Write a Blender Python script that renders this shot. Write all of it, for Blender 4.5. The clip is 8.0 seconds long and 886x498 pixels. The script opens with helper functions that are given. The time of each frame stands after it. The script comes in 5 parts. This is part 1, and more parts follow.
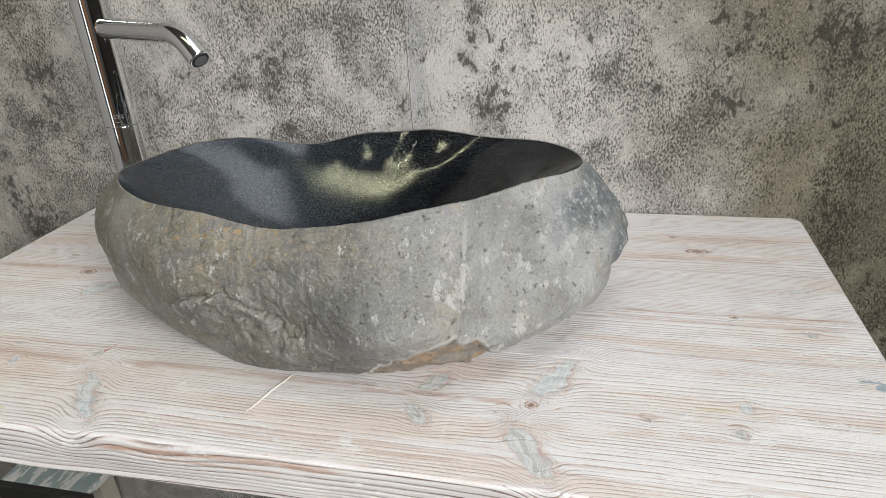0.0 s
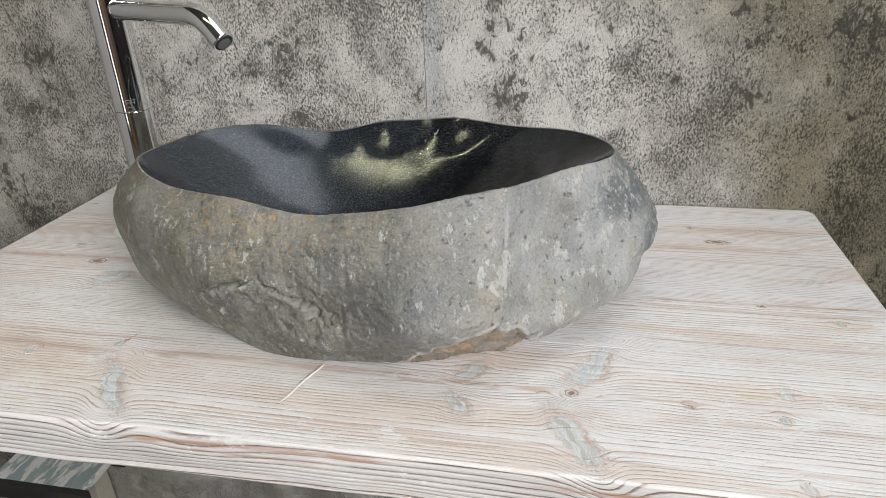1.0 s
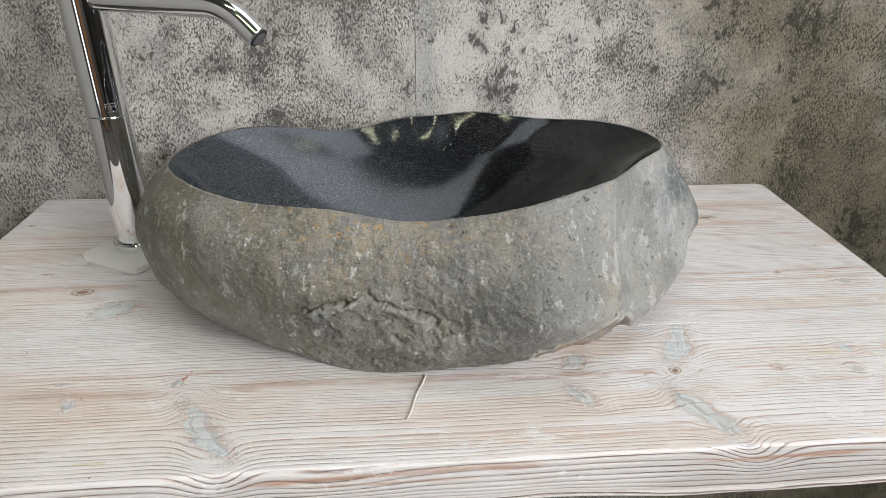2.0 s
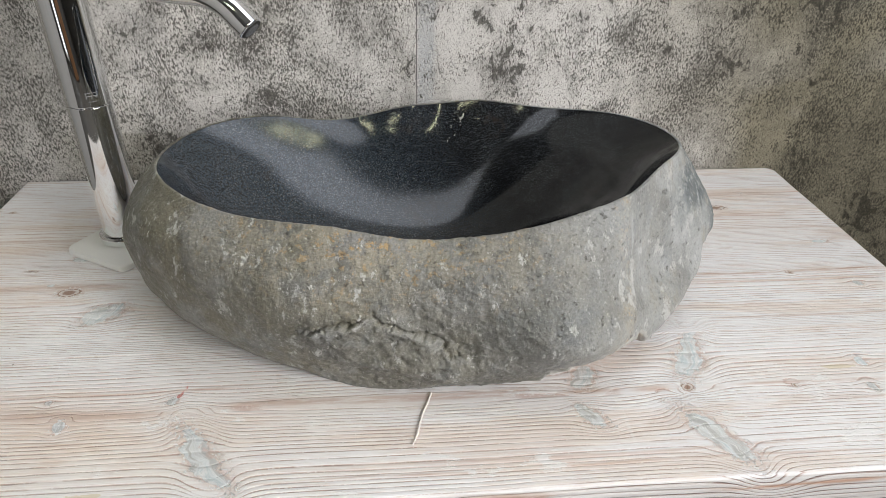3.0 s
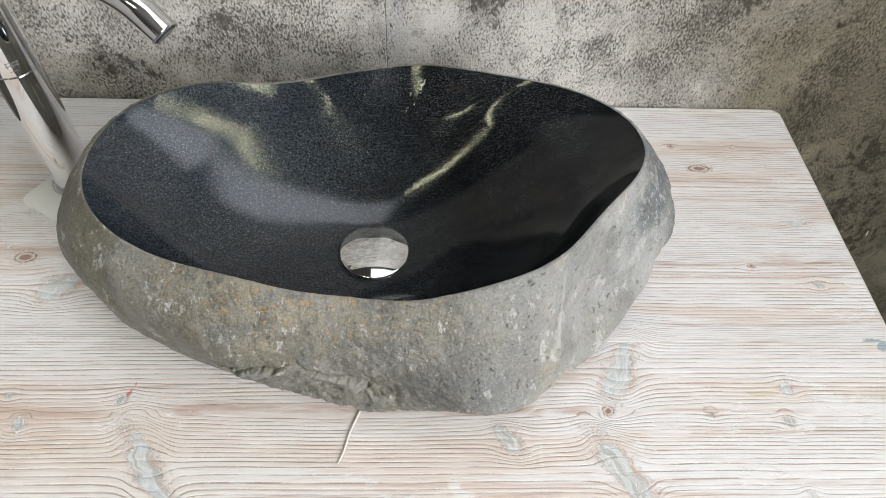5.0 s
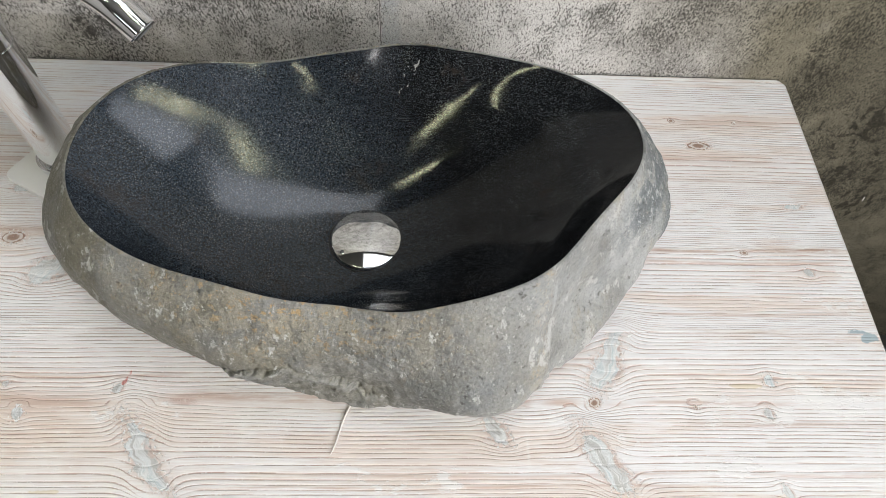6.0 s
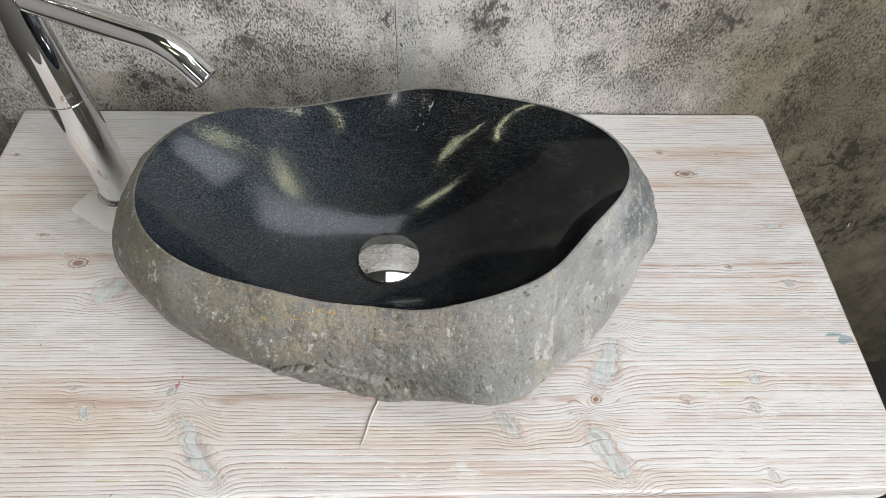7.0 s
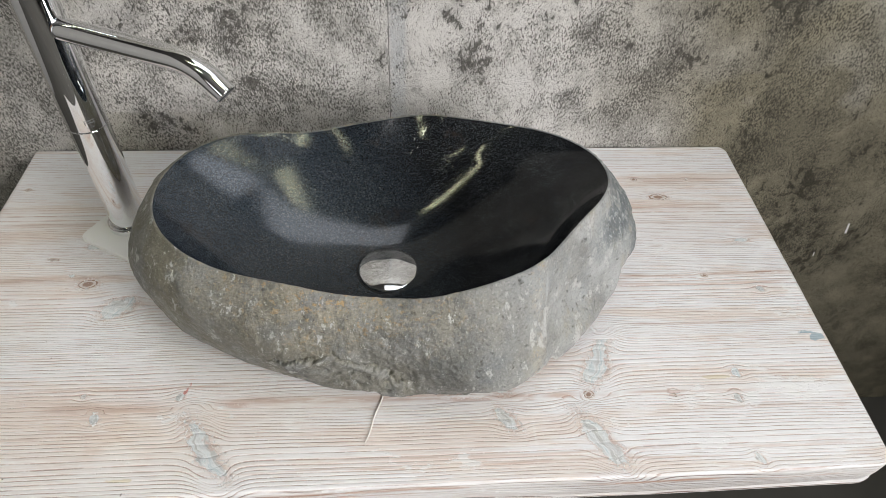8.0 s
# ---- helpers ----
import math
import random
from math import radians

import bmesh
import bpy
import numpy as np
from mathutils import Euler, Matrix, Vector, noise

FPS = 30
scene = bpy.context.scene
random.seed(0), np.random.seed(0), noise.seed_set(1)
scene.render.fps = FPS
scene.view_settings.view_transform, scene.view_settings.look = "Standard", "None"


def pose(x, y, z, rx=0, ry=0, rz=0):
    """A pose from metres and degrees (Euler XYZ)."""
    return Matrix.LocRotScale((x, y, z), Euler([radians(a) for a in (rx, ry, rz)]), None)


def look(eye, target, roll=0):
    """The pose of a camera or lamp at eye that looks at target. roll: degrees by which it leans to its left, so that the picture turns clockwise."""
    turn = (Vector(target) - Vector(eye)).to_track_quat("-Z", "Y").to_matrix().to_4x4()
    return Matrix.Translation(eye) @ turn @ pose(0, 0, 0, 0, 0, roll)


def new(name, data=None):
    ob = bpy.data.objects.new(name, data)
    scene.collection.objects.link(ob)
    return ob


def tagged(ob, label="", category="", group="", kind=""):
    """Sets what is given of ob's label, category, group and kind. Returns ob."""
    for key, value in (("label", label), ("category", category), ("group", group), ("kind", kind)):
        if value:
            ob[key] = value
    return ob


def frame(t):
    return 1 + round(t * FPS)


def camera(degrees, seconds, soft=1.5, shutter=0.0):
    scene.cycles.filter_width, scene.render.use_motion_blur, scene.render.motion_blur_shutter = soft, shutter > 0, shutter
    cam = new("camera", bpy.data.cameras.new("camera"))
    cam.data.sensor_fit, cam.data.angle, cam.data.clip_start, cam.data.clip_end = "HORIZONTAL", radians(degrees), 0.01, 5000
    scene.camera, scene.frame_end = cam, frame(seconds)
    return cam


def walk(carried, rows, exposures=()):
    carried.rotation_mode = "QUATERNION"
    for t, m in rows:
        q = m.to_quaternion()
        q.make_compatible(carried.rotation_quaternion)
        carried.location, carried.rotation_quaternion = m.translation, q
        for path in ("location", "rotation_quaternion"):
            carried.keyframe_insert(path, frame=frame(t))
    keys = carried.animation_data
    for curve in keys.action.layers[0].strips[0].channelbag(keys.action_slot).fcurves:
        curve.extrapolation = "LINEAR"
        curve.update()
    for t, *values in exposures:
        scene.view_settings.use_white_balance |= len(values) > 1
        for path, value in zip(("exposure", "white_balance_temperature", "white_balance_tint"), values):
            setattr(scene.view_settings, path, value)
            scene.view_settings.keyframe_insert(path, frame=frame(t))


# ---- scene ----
cam = camera(69.0, 8.0, soft=0.5)
PATH = [
    (0, (0.007, -0.005, 1.156), (-0.43, 1.744, 0.29), -3.3),
    (0.5, (0.018, -0.004, 1.155), (-0.449, 1.735, 0.285), -4.2),
    (1, (-0.046, -0.013, 1.148), (-0.412, 1.745, 0.269), -2.1),
    (1.5, (-0.184, -0.021, 1.147), (-0.243, 1.758, 0.235), -0.7),
    (1.7, (-0.239, -0.019, 1.151), (-0.172, 1.762, 0.244), 0.2),
    (2.8, (-0.298, 0.027, 1.18), (-0.111, 1.728, 0.144), 0.8),
    (3, (-0.286, 0.042, 1.192), (-0.117, 1.726, 0.126), 1.4),
    (3.5, (-0.258, 0.089, 1.218), (-0.127, 1.685, 0.02), 2.4),
    (4, (-0.231, 0.134, 1.271), (-0.225, 1.624, -0.064), -1.1),
    (4.5, (-0.216, 0.154, 1.317), (-0.17, 1.548, -0.117), 1.2),
    (4.7, (-0.21, 0.162, 1.327), (-0.144, 1.503, -0.155), 2.2),
    (6, (-0.206, 0.239, 1.374), (-0.101, 1.286, -0.327), 5.7),
    (6.5, (-0.206, 0.22, 1.402), (-0.123, 1.267, -0.3), 4.1),
    (7, (-0.212, 0.164, 1.421), (-0.145, 1.345, -0.191), 2.6),
    (7.5, (-0.223, 0.117, 1.422), (-0.124, 1.375, -0.13), 3.1),
    (8, (-0.234, 0.074, 1.407), (-0.099, 1.444, -0.044), 3.1),
]
walk(cam, [(t, look(eye, target, roll)) for t, eye, target, roll in PATH], exposures=[(0.0, -0.05), (1.5, -0.06), (3.0, -0.02), (4.0, 0.07), (6.0, 0.10), (6.5, 0.06), (7.5, -0.02), (8.0, -0.03)])

# ---- light ----
TOP = 0.80      # height of the wooden top
WALL = 0.86     # face of the papered wall
scene.view_settings.exposure = 0.0
world = bpy.data.worlds.new("sky")
scene.world = world
world.use_nodes = True
sky = world.node_tree.nodes.new("ShaderNodeTexSky")
sky.sky_type, sky.sun_disc = "NISHITA", False
sky.sun_elevation, sky.sun_rotation = radians(40), radians(60)
world.node_tree.links.new(sky.outputs[0], world.node_tree.nodes["Background"].inputs[0])
world.node_tree.nodes["Background"].inputs[1].default_value = 0.12

WINDOW = (-2.30, -0.40, 1.25, 2.45)   # y0, y1, z0, z1 of the opening in the wall x = ROOM[1]
ROOM = (-2.4, 1.15, -2.8, 2.55)        # x0, x1, y0, ceiling
window_light = new("window_daylight", bpy.data.lights.new("window_daylight", "AREA"))
window_light.data.shape, window_light.data.size, window_light.data.size_y = "RECTANGLE", WINDOW[1] - WINDOW[0] - 0.1, WINDOW[3] - WINDOW[2] - 0.1
window_light.data.energy, window_light.data.color = 109, (0.988, 0.966, 0.948)
window_light.matrix_world = look((ROOM[1] + 0.02, (WINDOW[0] + WINDOW[1]) / 2, (WINDOW[2] + WINDOW[3]) / 2), (-3.0, (WINDOW[0] + WINDOW[1]) / 2, (WINDOW[2] + WINDOW[3]) / 2))

# added opening and lamp that stand in for a bright ceiling in reflections
CEILING_FILL = (-0.45, 0.85, 0.06, 0.80)   # x0, x1, y0, y1 of the opening in the ceiling
ceiling_fill_light = new("ceiling_fill_lamp", bpy.data.lights.new("ceiling_fill_lamp", "AREA"))
ceiling_fill_light.data.shape, ceiling_fill_light.data.size, ceiling_fill_light.data.size_y = "RECTANGLE", CEILING_FILL[1] - CEILING_FILL[0] - 0.08, CEILING_FILL[3] - CEILING_FILL[2] - 0.08
ceiling_fill_light.data.energy, ceiling_fill_light.data.color = 6.6, (0.92, 0.955, 1.0)
ceiling_fill_light.matrix_world = pose((CEILING_FILL[0] + CEILING_FILL[1]) / 2, (CEILING_FILL[2] + CEILING_FILL[3]) / 2, ROOM[3] + 0.02)

DOORWAY = (-1.80, -1.25, 0.08, 2.08)  # x0, x1, z0, z1 of the narrow glazed opening in the wall y = ROOM[2]
door_light = new("doorway_daylight", bpy.data.lights.new("doorway_daylight", "AREA"))
door_light.data.shape, door_light.data.size, door_light.data.size_y = "RECTANGLE", DOORWAY[1] - DOORWAY[0] - 0.1, DOORWAY[3] - DOORWAY[2] - 0.1
door_light.data.energy, door_light.data.color = 4, (0.975, 0.978, 1.0)
door_light.matrix_world = look(((DOORWAY[0] + DOORWAY[1]) / 2, ROOM[2] - 0.02, (DOORWAY[2] + DOORWAY[3]) / 2), ((DOORWAY[0] + DOORWAY[1]) / 2, 3.0, (DOORWAY[2] + DOORWAY[3]) / 2))


# ---- small tools ----
def part(name, bm, material, parent=None, label=""):
    """One mesh object from a bmesh or a finished mesh, under its thing."""
    if isinstance(bm, bmesh.types.BMesh):
        data = bpy.data.meshes.new(name)
        bm.to_mesh(data)
        bm.free()
    else:
        data = bm
    data.materials.clear()
    data.materials.append(material)
    ob = new(name, data)
    ob.parent = parent
    if label:
        tagged(ob, label)
    return ob


def thing(name, at, label, category, group="", kind=""):
    ob = new(name)
    ob.location = at
    ob.empty_display_size = 0.05
    return tagged(ob, label, category, group, kind)


def settle(ob):
    """Keeps world coordinates of a part under an Empty that stands away from the origin."""
    ob.matrix_parent_inverse = Matrix.Translation(ob.parent.location).inverted()
    return ob


def grid_mesh(name, V, wrap=False, smooth=True, flip=False, caps=False):
    """A mesh from an n x m grid of points; wrap joins the last column to the first; caps closes first and last row."""
    n, m = V.shape[:2]
    idx = np.arange(n * m).reshape(n, m)
    a = idx[:-1]
    b = idx[1:]
    if wrap:
        quads = np.stack([a, np.roll(a, -1, 1), np.roll(b, -1, 1), b], -1)
    else:
        quads = np.stack([a[:, :-1], a[:, 1:], b[:, 1:], b[:, :-1]], -1)
    quads = quads.reshape(-1, 4)
    if flip:
        quads = quads[:, ::-1]
    data = bpy.data.meshes.new(name)
    data.vertices.add(n * m)
    data.vertices.foreach_set("co", np.ascontiguousarray(V, dtype=np.float32).ravel())
    data.loops.add(quads.size)
    data.loops.foreach_set("vertex_index", np.ascontiguousarray(quads, dtype=np.int32).ravel())
    data.polygons.add(len(quads))
    data.polygons.foreach_set("loop_start", np.arange(0, quads.size, 4, dtype=np.int32))
    data.polygons.foreach_set("use_smooth", np.full(len(quads), smooth))
    data.update(calc_edges=True)
    data.validate()
    if caps:
        bm = bmesh.new()
        bm.from_mesh(data)
        bm.verts.ensure_lookup_table()
        bm.faces.new([bm.verts[i] for i in range(m)])
        bm.faces.new([bm.verts[n * m - m + i] for i in range(m)])
        bmesh.ops.recalc_face_normals(bm, faces=bm.faces)
        bm.to_mesh(data)
        bm.free()
    return data


def field(data, name, values):
    """A float for each vertex, read by a material."""
    at = data.attributes.new(name, "FLOAT", "POINT")
    at.data.foreach_set("value", np.ascontiguousarray(values, dtype=np.float32).ravel())


def box(bm, x0, x1, y0, y1, z0, z1, bevel=0.0, segments=2):
    made = bmesh.ops.create_cube(bm, size=1.0, matrix=Matrix.Translation(((x0 + x1) / 2, (y0 + y1) / 2, (z0 + z1) / 2)) @ Matrix.Diagonal((x1 - x0, y1 - y0, z1 - z0, 1)))
    if bevel:
        edges = list({e for v in made["verts"] for e in v.link_edges})
        bmesh.ops.bevel(bm, geom=edges, offset=bevel, segments=segments, affect="EDGES", profile=0.5)
    return bm


def boxed(*args, **kw):
    return box(bmesh.new(), *args, **kw)


def lathe(name, rows, at=(0, 0, 0), n=96):
    """A turned solid from (radius, height) rows."""
    th = np.linspace(0, 2 * math.pi, n, endpoint=False)
    V = np.array([[(at[0] + r * math.cos(a), at[1] + r * math.sin(a), at[2] + z) for a in th] for r, z in rows])
    return grid_mesh(name, V, wrap=True, caps=True)


def tube(name, points, radii, n=48):
    """A round bar swept along a line of points."""
    P = np.array(points, float)
    T = np.gradient(P, axis=0)
    T /= np.linalg.norm(T, axis=1, keepdims=True)
    side = np.cross(T, (0, 0, 1.0))
    side /= np.linalg.norm(side, axis=1, keepdims=True)
    up = np.cross(side, T)
    th = np.linspace(0, 2 * math.pi, n, endpoint=False)
    R = np.broadcast_to(np.asarray(radii, float), (len(P),))
    V = P[:, None] + R[:, None, None] * (np.cos(th)[None, :, None] * side[:, None] + np.sin(th)[None, :, None] * up[:, None])
    return grid_mesh(name, V, wrap=True, caps=True)


TABLE64 = np.random.RandomState(7).rand(64, 64, 64)


def vnoise(P):
    """Smooth noise from -1 to 1 at points (..., 3)."""
    I = np.floor(P).astype(int)
    f = P - I
    u = f * f * f * (f * (f * 6 - 15) + 10)
    out = 0
    for dx in (0, 1):
        for dy in (0, 1):
            for dz in (0, 1):
                w = (u[..., 0] if dx else 1 - u[..., 0]) * (u[..., 1] if dy else 1 - u[..., 1]) * (u[..., 2] if dz else 1 - u[..., 2])
                out = out + w * TABLE64[(I[..., 0] + dx) % 64, (I[..., 1] + dy) % 64, (I[..., 2] + dz) % 64]
    return out * 2 - 1


def fbm(P, size, octaves=3, gain=0.5, seed=0.0):
    """Layered noise whose largest swells measure about size."""
    out, amp, Q = 0, 1.0, P / size + seed
    for _ in range(octaves):
        out = out + amp * vnoise(Q)
        Q, amp = Q * 2.03 + 11.7, amp * gain
    return out


def bump_at(X, Z, x, z, rx, rz):
    return np.exp(-((X - x) / rx) ** 2 - ((Z - z) / rz) ** 2)


# ---- materials ----
class Nodes:
    """Short hand for building a node material."""

    def __init__(self, name, roughness=0.5, metal=0.0):
        self.mat = bpy.data.materials.new(name)
        self.mat.use_nodes = True
        self.tree = self.mat.node_tree
        self.bsdf = self.tree.nodes["Principled BSDF"]
        self.bsdf.inputs["Roughness"].default_value = roughness
        self.bsdf.inputs["Metallic"].default_value = metal
        self.co = self.tree.nodes.new("ShaderNodeTexCoord").outputs["Object"]

    def put(self, socket, value):
        if isinstance(value, bpy.types.NodeSocket):
            self.tree.links.new(value, socket)
        elif isinstance(value, tuple) and len(value) == 3 and socket.type == "RGBA":
            socket.default_value = (*value, 1)
        else:
            socket.default_value = value

    def scaled(self, sx, sy, sz, rot=(0, 0, 0), source=None):
        n = self.tree.nodes.new("ShaderNodeMapping")
        self.put(n.inputs["Vector"], source or self.co)
        n.inputs["Scale"].default_value = (sx, sy, sz)
        n.inputs["Rotation"].default_value = [radians(a) for a in rot]
        return n.outputs[0]

    def noise(self, scale, detail=3.0, rough=0.55, co=None, warp=0.0):
        n = self.tree.nodes.new("ShaderNodeTexNoise")
        self.put(n.inputs["Vector"], co or self.co)
        n.inputs["Scale"].default_value, n.inputs["Detail"].default_value = scale, detail
        n.inputs["Roughness"].default_value, n.inputs["Distortion"].default_value = rough, warp
        return n.outputs[0]

    def cells(self, scale, co=None, feature="F1", out="Distance", random_=1.0):
        n = self.tree.nodes.new("ShaderNodeTexVoronoi")
        n.feature = feature
        self.put(n.inputs["Vector"], co or self.co)
        n.inputs["Scale"].default_value, n.inputs["Randomness"].default_value = scale, random_
        return n.outputs[out]

    def math(self, op, a, b=0.0, c=0.0, clamp=False):
        n = self.tree.nodes.new("ShaderNodeMath")
        n.operation, n.use_clamp = op, clamp
        for s, v in zip(n.inputs, (a, b, c)):
            self.put(s, v)
        return n.outputs[0]

    def step(self, a, lo, hi, to0=0.0, to1=1.0):
        """Smooth rise of a from lo to hi."""
        n = self.tree.nodes.new("ShaderNodeMapRange")
        n.interpolation_type = "SMOOTHSTEP"
        for s, v in zip(("Value", "From Min", "From Max", "To Min", "To Max"), (a, lo, hi, to0, to1)):
            self.put(n.inputs[s], v)
        return n.outputs[0]

    def mix(self, fac, a, b, kind="MIX"):
        n = self.tree.nodes.new("ShaderNodeMix")
        n.data_type, n.blend_type = "RGBA", kind
        self.put(n.inputs[0], fac)
        self.put(n.inputs[6], a)
        self.put(n.inputs[7], b)
        return n.outputs[2]

    def attr(self, name):
        n = self.tree.nodes.new("ShaderNodeAttribute")
        n.attribute_name = name
        return n.outputs["Fac"]

    def vec(self, x, y, z):
        n = self.tree.nodes.new("ShaderNodeCombineXYZ")
        for s, v in zip(n.inputs, (x, y, z)):
            self.put(s, v)
        return n.outputs[0]

    def warp(self, amount, scale, detail=2.0):
        """Object coordinates pushed about by noise."""
        n = self.tree.nodes.new("ShaderNodeTexNoise")
        self.put(n.inputs["Vector"], self.co)
        n.inputs["Scale"].default_value, n.inputs["Detail"].default_value = scale, detail
        v = self.tree.nodes.new("ShaderNodeVectorMath")
        v.operation = "MULTIPLY_ADD"
        self.put(v.inputs[0], n.outputs["Color"])
        v.inputs[1].default_value = (amount,) * 3
        self.put(v.inputs[2], self.co)
        return v.outputs[0]

    def bump(self, height, distance, strength=1.0, after=None):
        n = self.tree.nodes.new("ShaderNodeBump")
        n.inputs["Strength"].default_value, n.inputs["Distance"].default_value = strength, distance
        self.put(n.inputs["Height"], height)
        if after:
            self.put(n.inputs["Normal"], after)
        return n.outputs[0]

    def done(self, colour=None, roughness=None, normal=None):
        for name, value in (("Base Color", colour), ("Roughness", roughness), ("Normal", normal)):
            if value is not None:
                self.put(self.bsdf.inputs[name], value)
        return self.mat


def wood_material():
    """Brushed pine, limed white; the year rings follow the mesh's own ring count."""
    m = Nodes("limed_pine", 0.62)
    front = m.attr("front")
    long = m.scaled(0.6, 22, 22)
    ring = m.math("ADD", m.attr("ring"), m.math("MULTIPLY", m.math("SUBTRACT", m.noise(9, 4, 0.65, long), 0.5), 0.34))
    cyc = m.math("FRACT", ring)
    one = m.tree.nodes.new("ShaderNodeTexWhiteNoise")
    one.noise_dimensions = "1D"
    m.put(one.inputs["W"], m.math("FLOOR", ring))
    own = one.outputs["Value"]
    # pale early wood, a brown late-wood line of its own width at the end of each ring
    start = m.math("ADD", 0.56, m.math("MULTIPLY", own, 0.24))
    rise = m.step(cyc, start, m.math("ADD", start, 0.20))
    fall = m.step(cyc, 0.90, 0.985, 1.0, 0.0)
    line = m.math("MULTIPLY", rise, fall)
    strength = m.step(m.noise(2.6, 5, 0.7, m.scaled(0.8, 9, 9)), 0.34, 0.56, 0.62, 1.0)
    worn = m.step(m.noise(85, 4, 0.65, m.scaled(0.30, 1, 1)), 0.38, 0.54, 0.25, 1.0)
    crumbs = m.step(m.noise(420, 3, 0.65, m.scaled(1.0, 0.7, 1)), 0.58, 0.63, 1.0, 0.25)
    each = m.step(own, 0.05, 0.8, 0.6, 1.0)
    top_line = m.math("MULTIPLY", m.math("MULTIPLY", m.math("MULTIPLY", line, strength), m.math("MULTIPLY", worn, crumbs)), each)
    wide = m.math("MULTIPLY", m.step(cyc, 0.55, 0.86), fall)
    bold = m.math("MULTIPLY", wide, m.math("ADD", m.math("MULTIPLY", worn, 0.35), m.math("MULTIPLY", m.step(own, 0.1, 0.7, 0.3, 1.3), 0.65)))
    line = m.math("ADD", m.math("MULTIPLY", top_line, m.math("SUBTRACT", 1.0, front)), m.math("MULTIPLY", bold, front))
    lime = m.mix(m.noise(6, 5, 0.65, m.scaled(0.5, 2, 2)), (0.83, 0.825, 0.845), (0.93, 0.93, 0.95))
    # tan stain drawn out along the grain
    tan_ = m.step(m.noise(3.4, 6, 0.66, m.scaled(0.9, 8, 8)), 0.50, 0.63, 0.0, 0.5)
    base = m.mix(tan_, lime, (0.74, 0.60, 0.505))
    base = m.mix(m.math("MULTIPLY", m.attr("warm"), m.step(m.noise(5, 5, 0.65, m.scaled(0.8, 3, 3)), 0.34, 0.58, 0.3, 0.75)), base, (0.755, 0.625, 0.52))
    # front face greyed: its darker shading is painted into the base colour
    front_shading = m.mix(m.noise(14, 5, 0.7, m.scaled(0.5, 2, 3)), (0.56, 0.545, 0.54), (0.84, 0.83, 0.83))
    base = m.mix(m.math("MULTIPLY", front, 0.75), base, front_shading)
    ink = m.mix(front, (0.48, 0.28, 0.22), (0.25, 0.18, 0.16))
    colour = m.mix(m.math("MULTIPLY", line, m.math("ADD", 0.95, m.math("MULTIPLY", front, 0.05)), clamp=True), base, ink)
    fibre = m.noise(1, 4, 0.7, m.scaled(22, 1100, 1100))
    colour = m.mix(m.step(fibre, 0.52, 0.63, 0.0, 0.26), colour, (0.58, 0.43, 0.37))
    colour = m.mix(m.step(fibre, 0.49, 0.38, 0.0, 0.5), colour, (0.90, 0.895, 0.895))
    streak = m.math("MULTIPLY", m.attr("streak"), m.step(m.noise(20, 6, 0.72, m.scaled(0.5, 6, 6)), 0.36, 0.54), clamp=True)
    colour = m.mix(streak, colour, (0.50, 0.315, 0.235))
    # smears and crumbs of thick lime paste
    paste = m.step(m.noise(13, 7, 0.74, m.scaled(0.7, 1.4, 1)), 0.60, 0.65, 0.0, 0.75)
    colour = m.mix(paste, colour, (0.88, 0.877, 0.88))
    # knots: a torn edge, strokes of filler drawn along the knot, brown eyes in the small ones
    k, ku, kv, share = m.attr("knot"), m.attr("knot_across"), m.attr("knot_along"), m.step(m.attr("fill"), 0.3, 0.65)
    local = m.vec(m.math("MULTIPLY", ku, 330.0), m.math("MULTIPLY", kv, 62.0), share)
    strokes = m.noise(1.0, 6, 0.7, local, 0.8)
    coarse = m.noise(0.45, 4, 0.6, local, 0.5)
    torn = m.math("ADD", k, m.math("MULTIPLY", m.math("SUBTRACT", m.noise(190, 7, 0.78), 0.5), 0.8))
    torn = m.math("ADD", torn, m.math("MULTIPLY", m.math("SUBTRACT", strokes, 0.5), 0.55))
    colour = m.mix(m.step(torn, 0.05, 0.45, 0.0, 0.3), colour, (0.70, 0.54, 0.47))
    edge_dark = m.step(m.noise(1.3, 5, 0.72, local), 0.50, 0.61, 0.0, 0.8)
    colour = m.mix(m.math("MULTIPLY", m.step(torn, 0.24, 0.40), edge_dark), colour, m.mix(m.noise(260, 4, 0.7), (0.50, 0.38, 0.33), (0.76, 0.66, 0.61)))
    fill = m.mix(m.step(coarse, 0.36, 0.58), (0.56, 0.565, 0.56), (0.80, 0.825, 0.84))
    fill = m.mix(m.step(coarse, 0.54, 0.66, 0.0, 0.6), fill, (0.50, 0.60, 0.63))
    fill = m.mix(m.step(strokes, 0.60, 0.68, 0.0, 0.6), fill, (0.42, 0.38, 0.355))
    fill = m.mix(m.step(strokes, 0.45, 0.39, 0.0, 0.85), fill, (0.90, 0.905, 0.905))
    bare = m.step(m.math("ADD", m.attr("flank"), m.math("MULTIPLY", m.math("SUBTRACT", m.noise(130, 6, 0.72), 0.5), 2.2)), 0.55, 0.95)
    fill = m.mix(m.math("MULTIPLY", bare, 0.85), fill, m.mix(strokes, (0.46, 0.31, 0.27), (0.80, 0.68, 0.63)))
    eye = m.math("FRACT", m.math("ADD", m.math("MULTIPLY", k, 2.6), m.math("MULTIPLY", m.noise(320, 3, 0.6), 0.7)))
    heart = m.mix(m.step(eye, 0.35, 0.75), (0.74, 0.67, 0.63), (0.36, 0.235, 0.18))
    inside = m.mix(share, heart, fill)
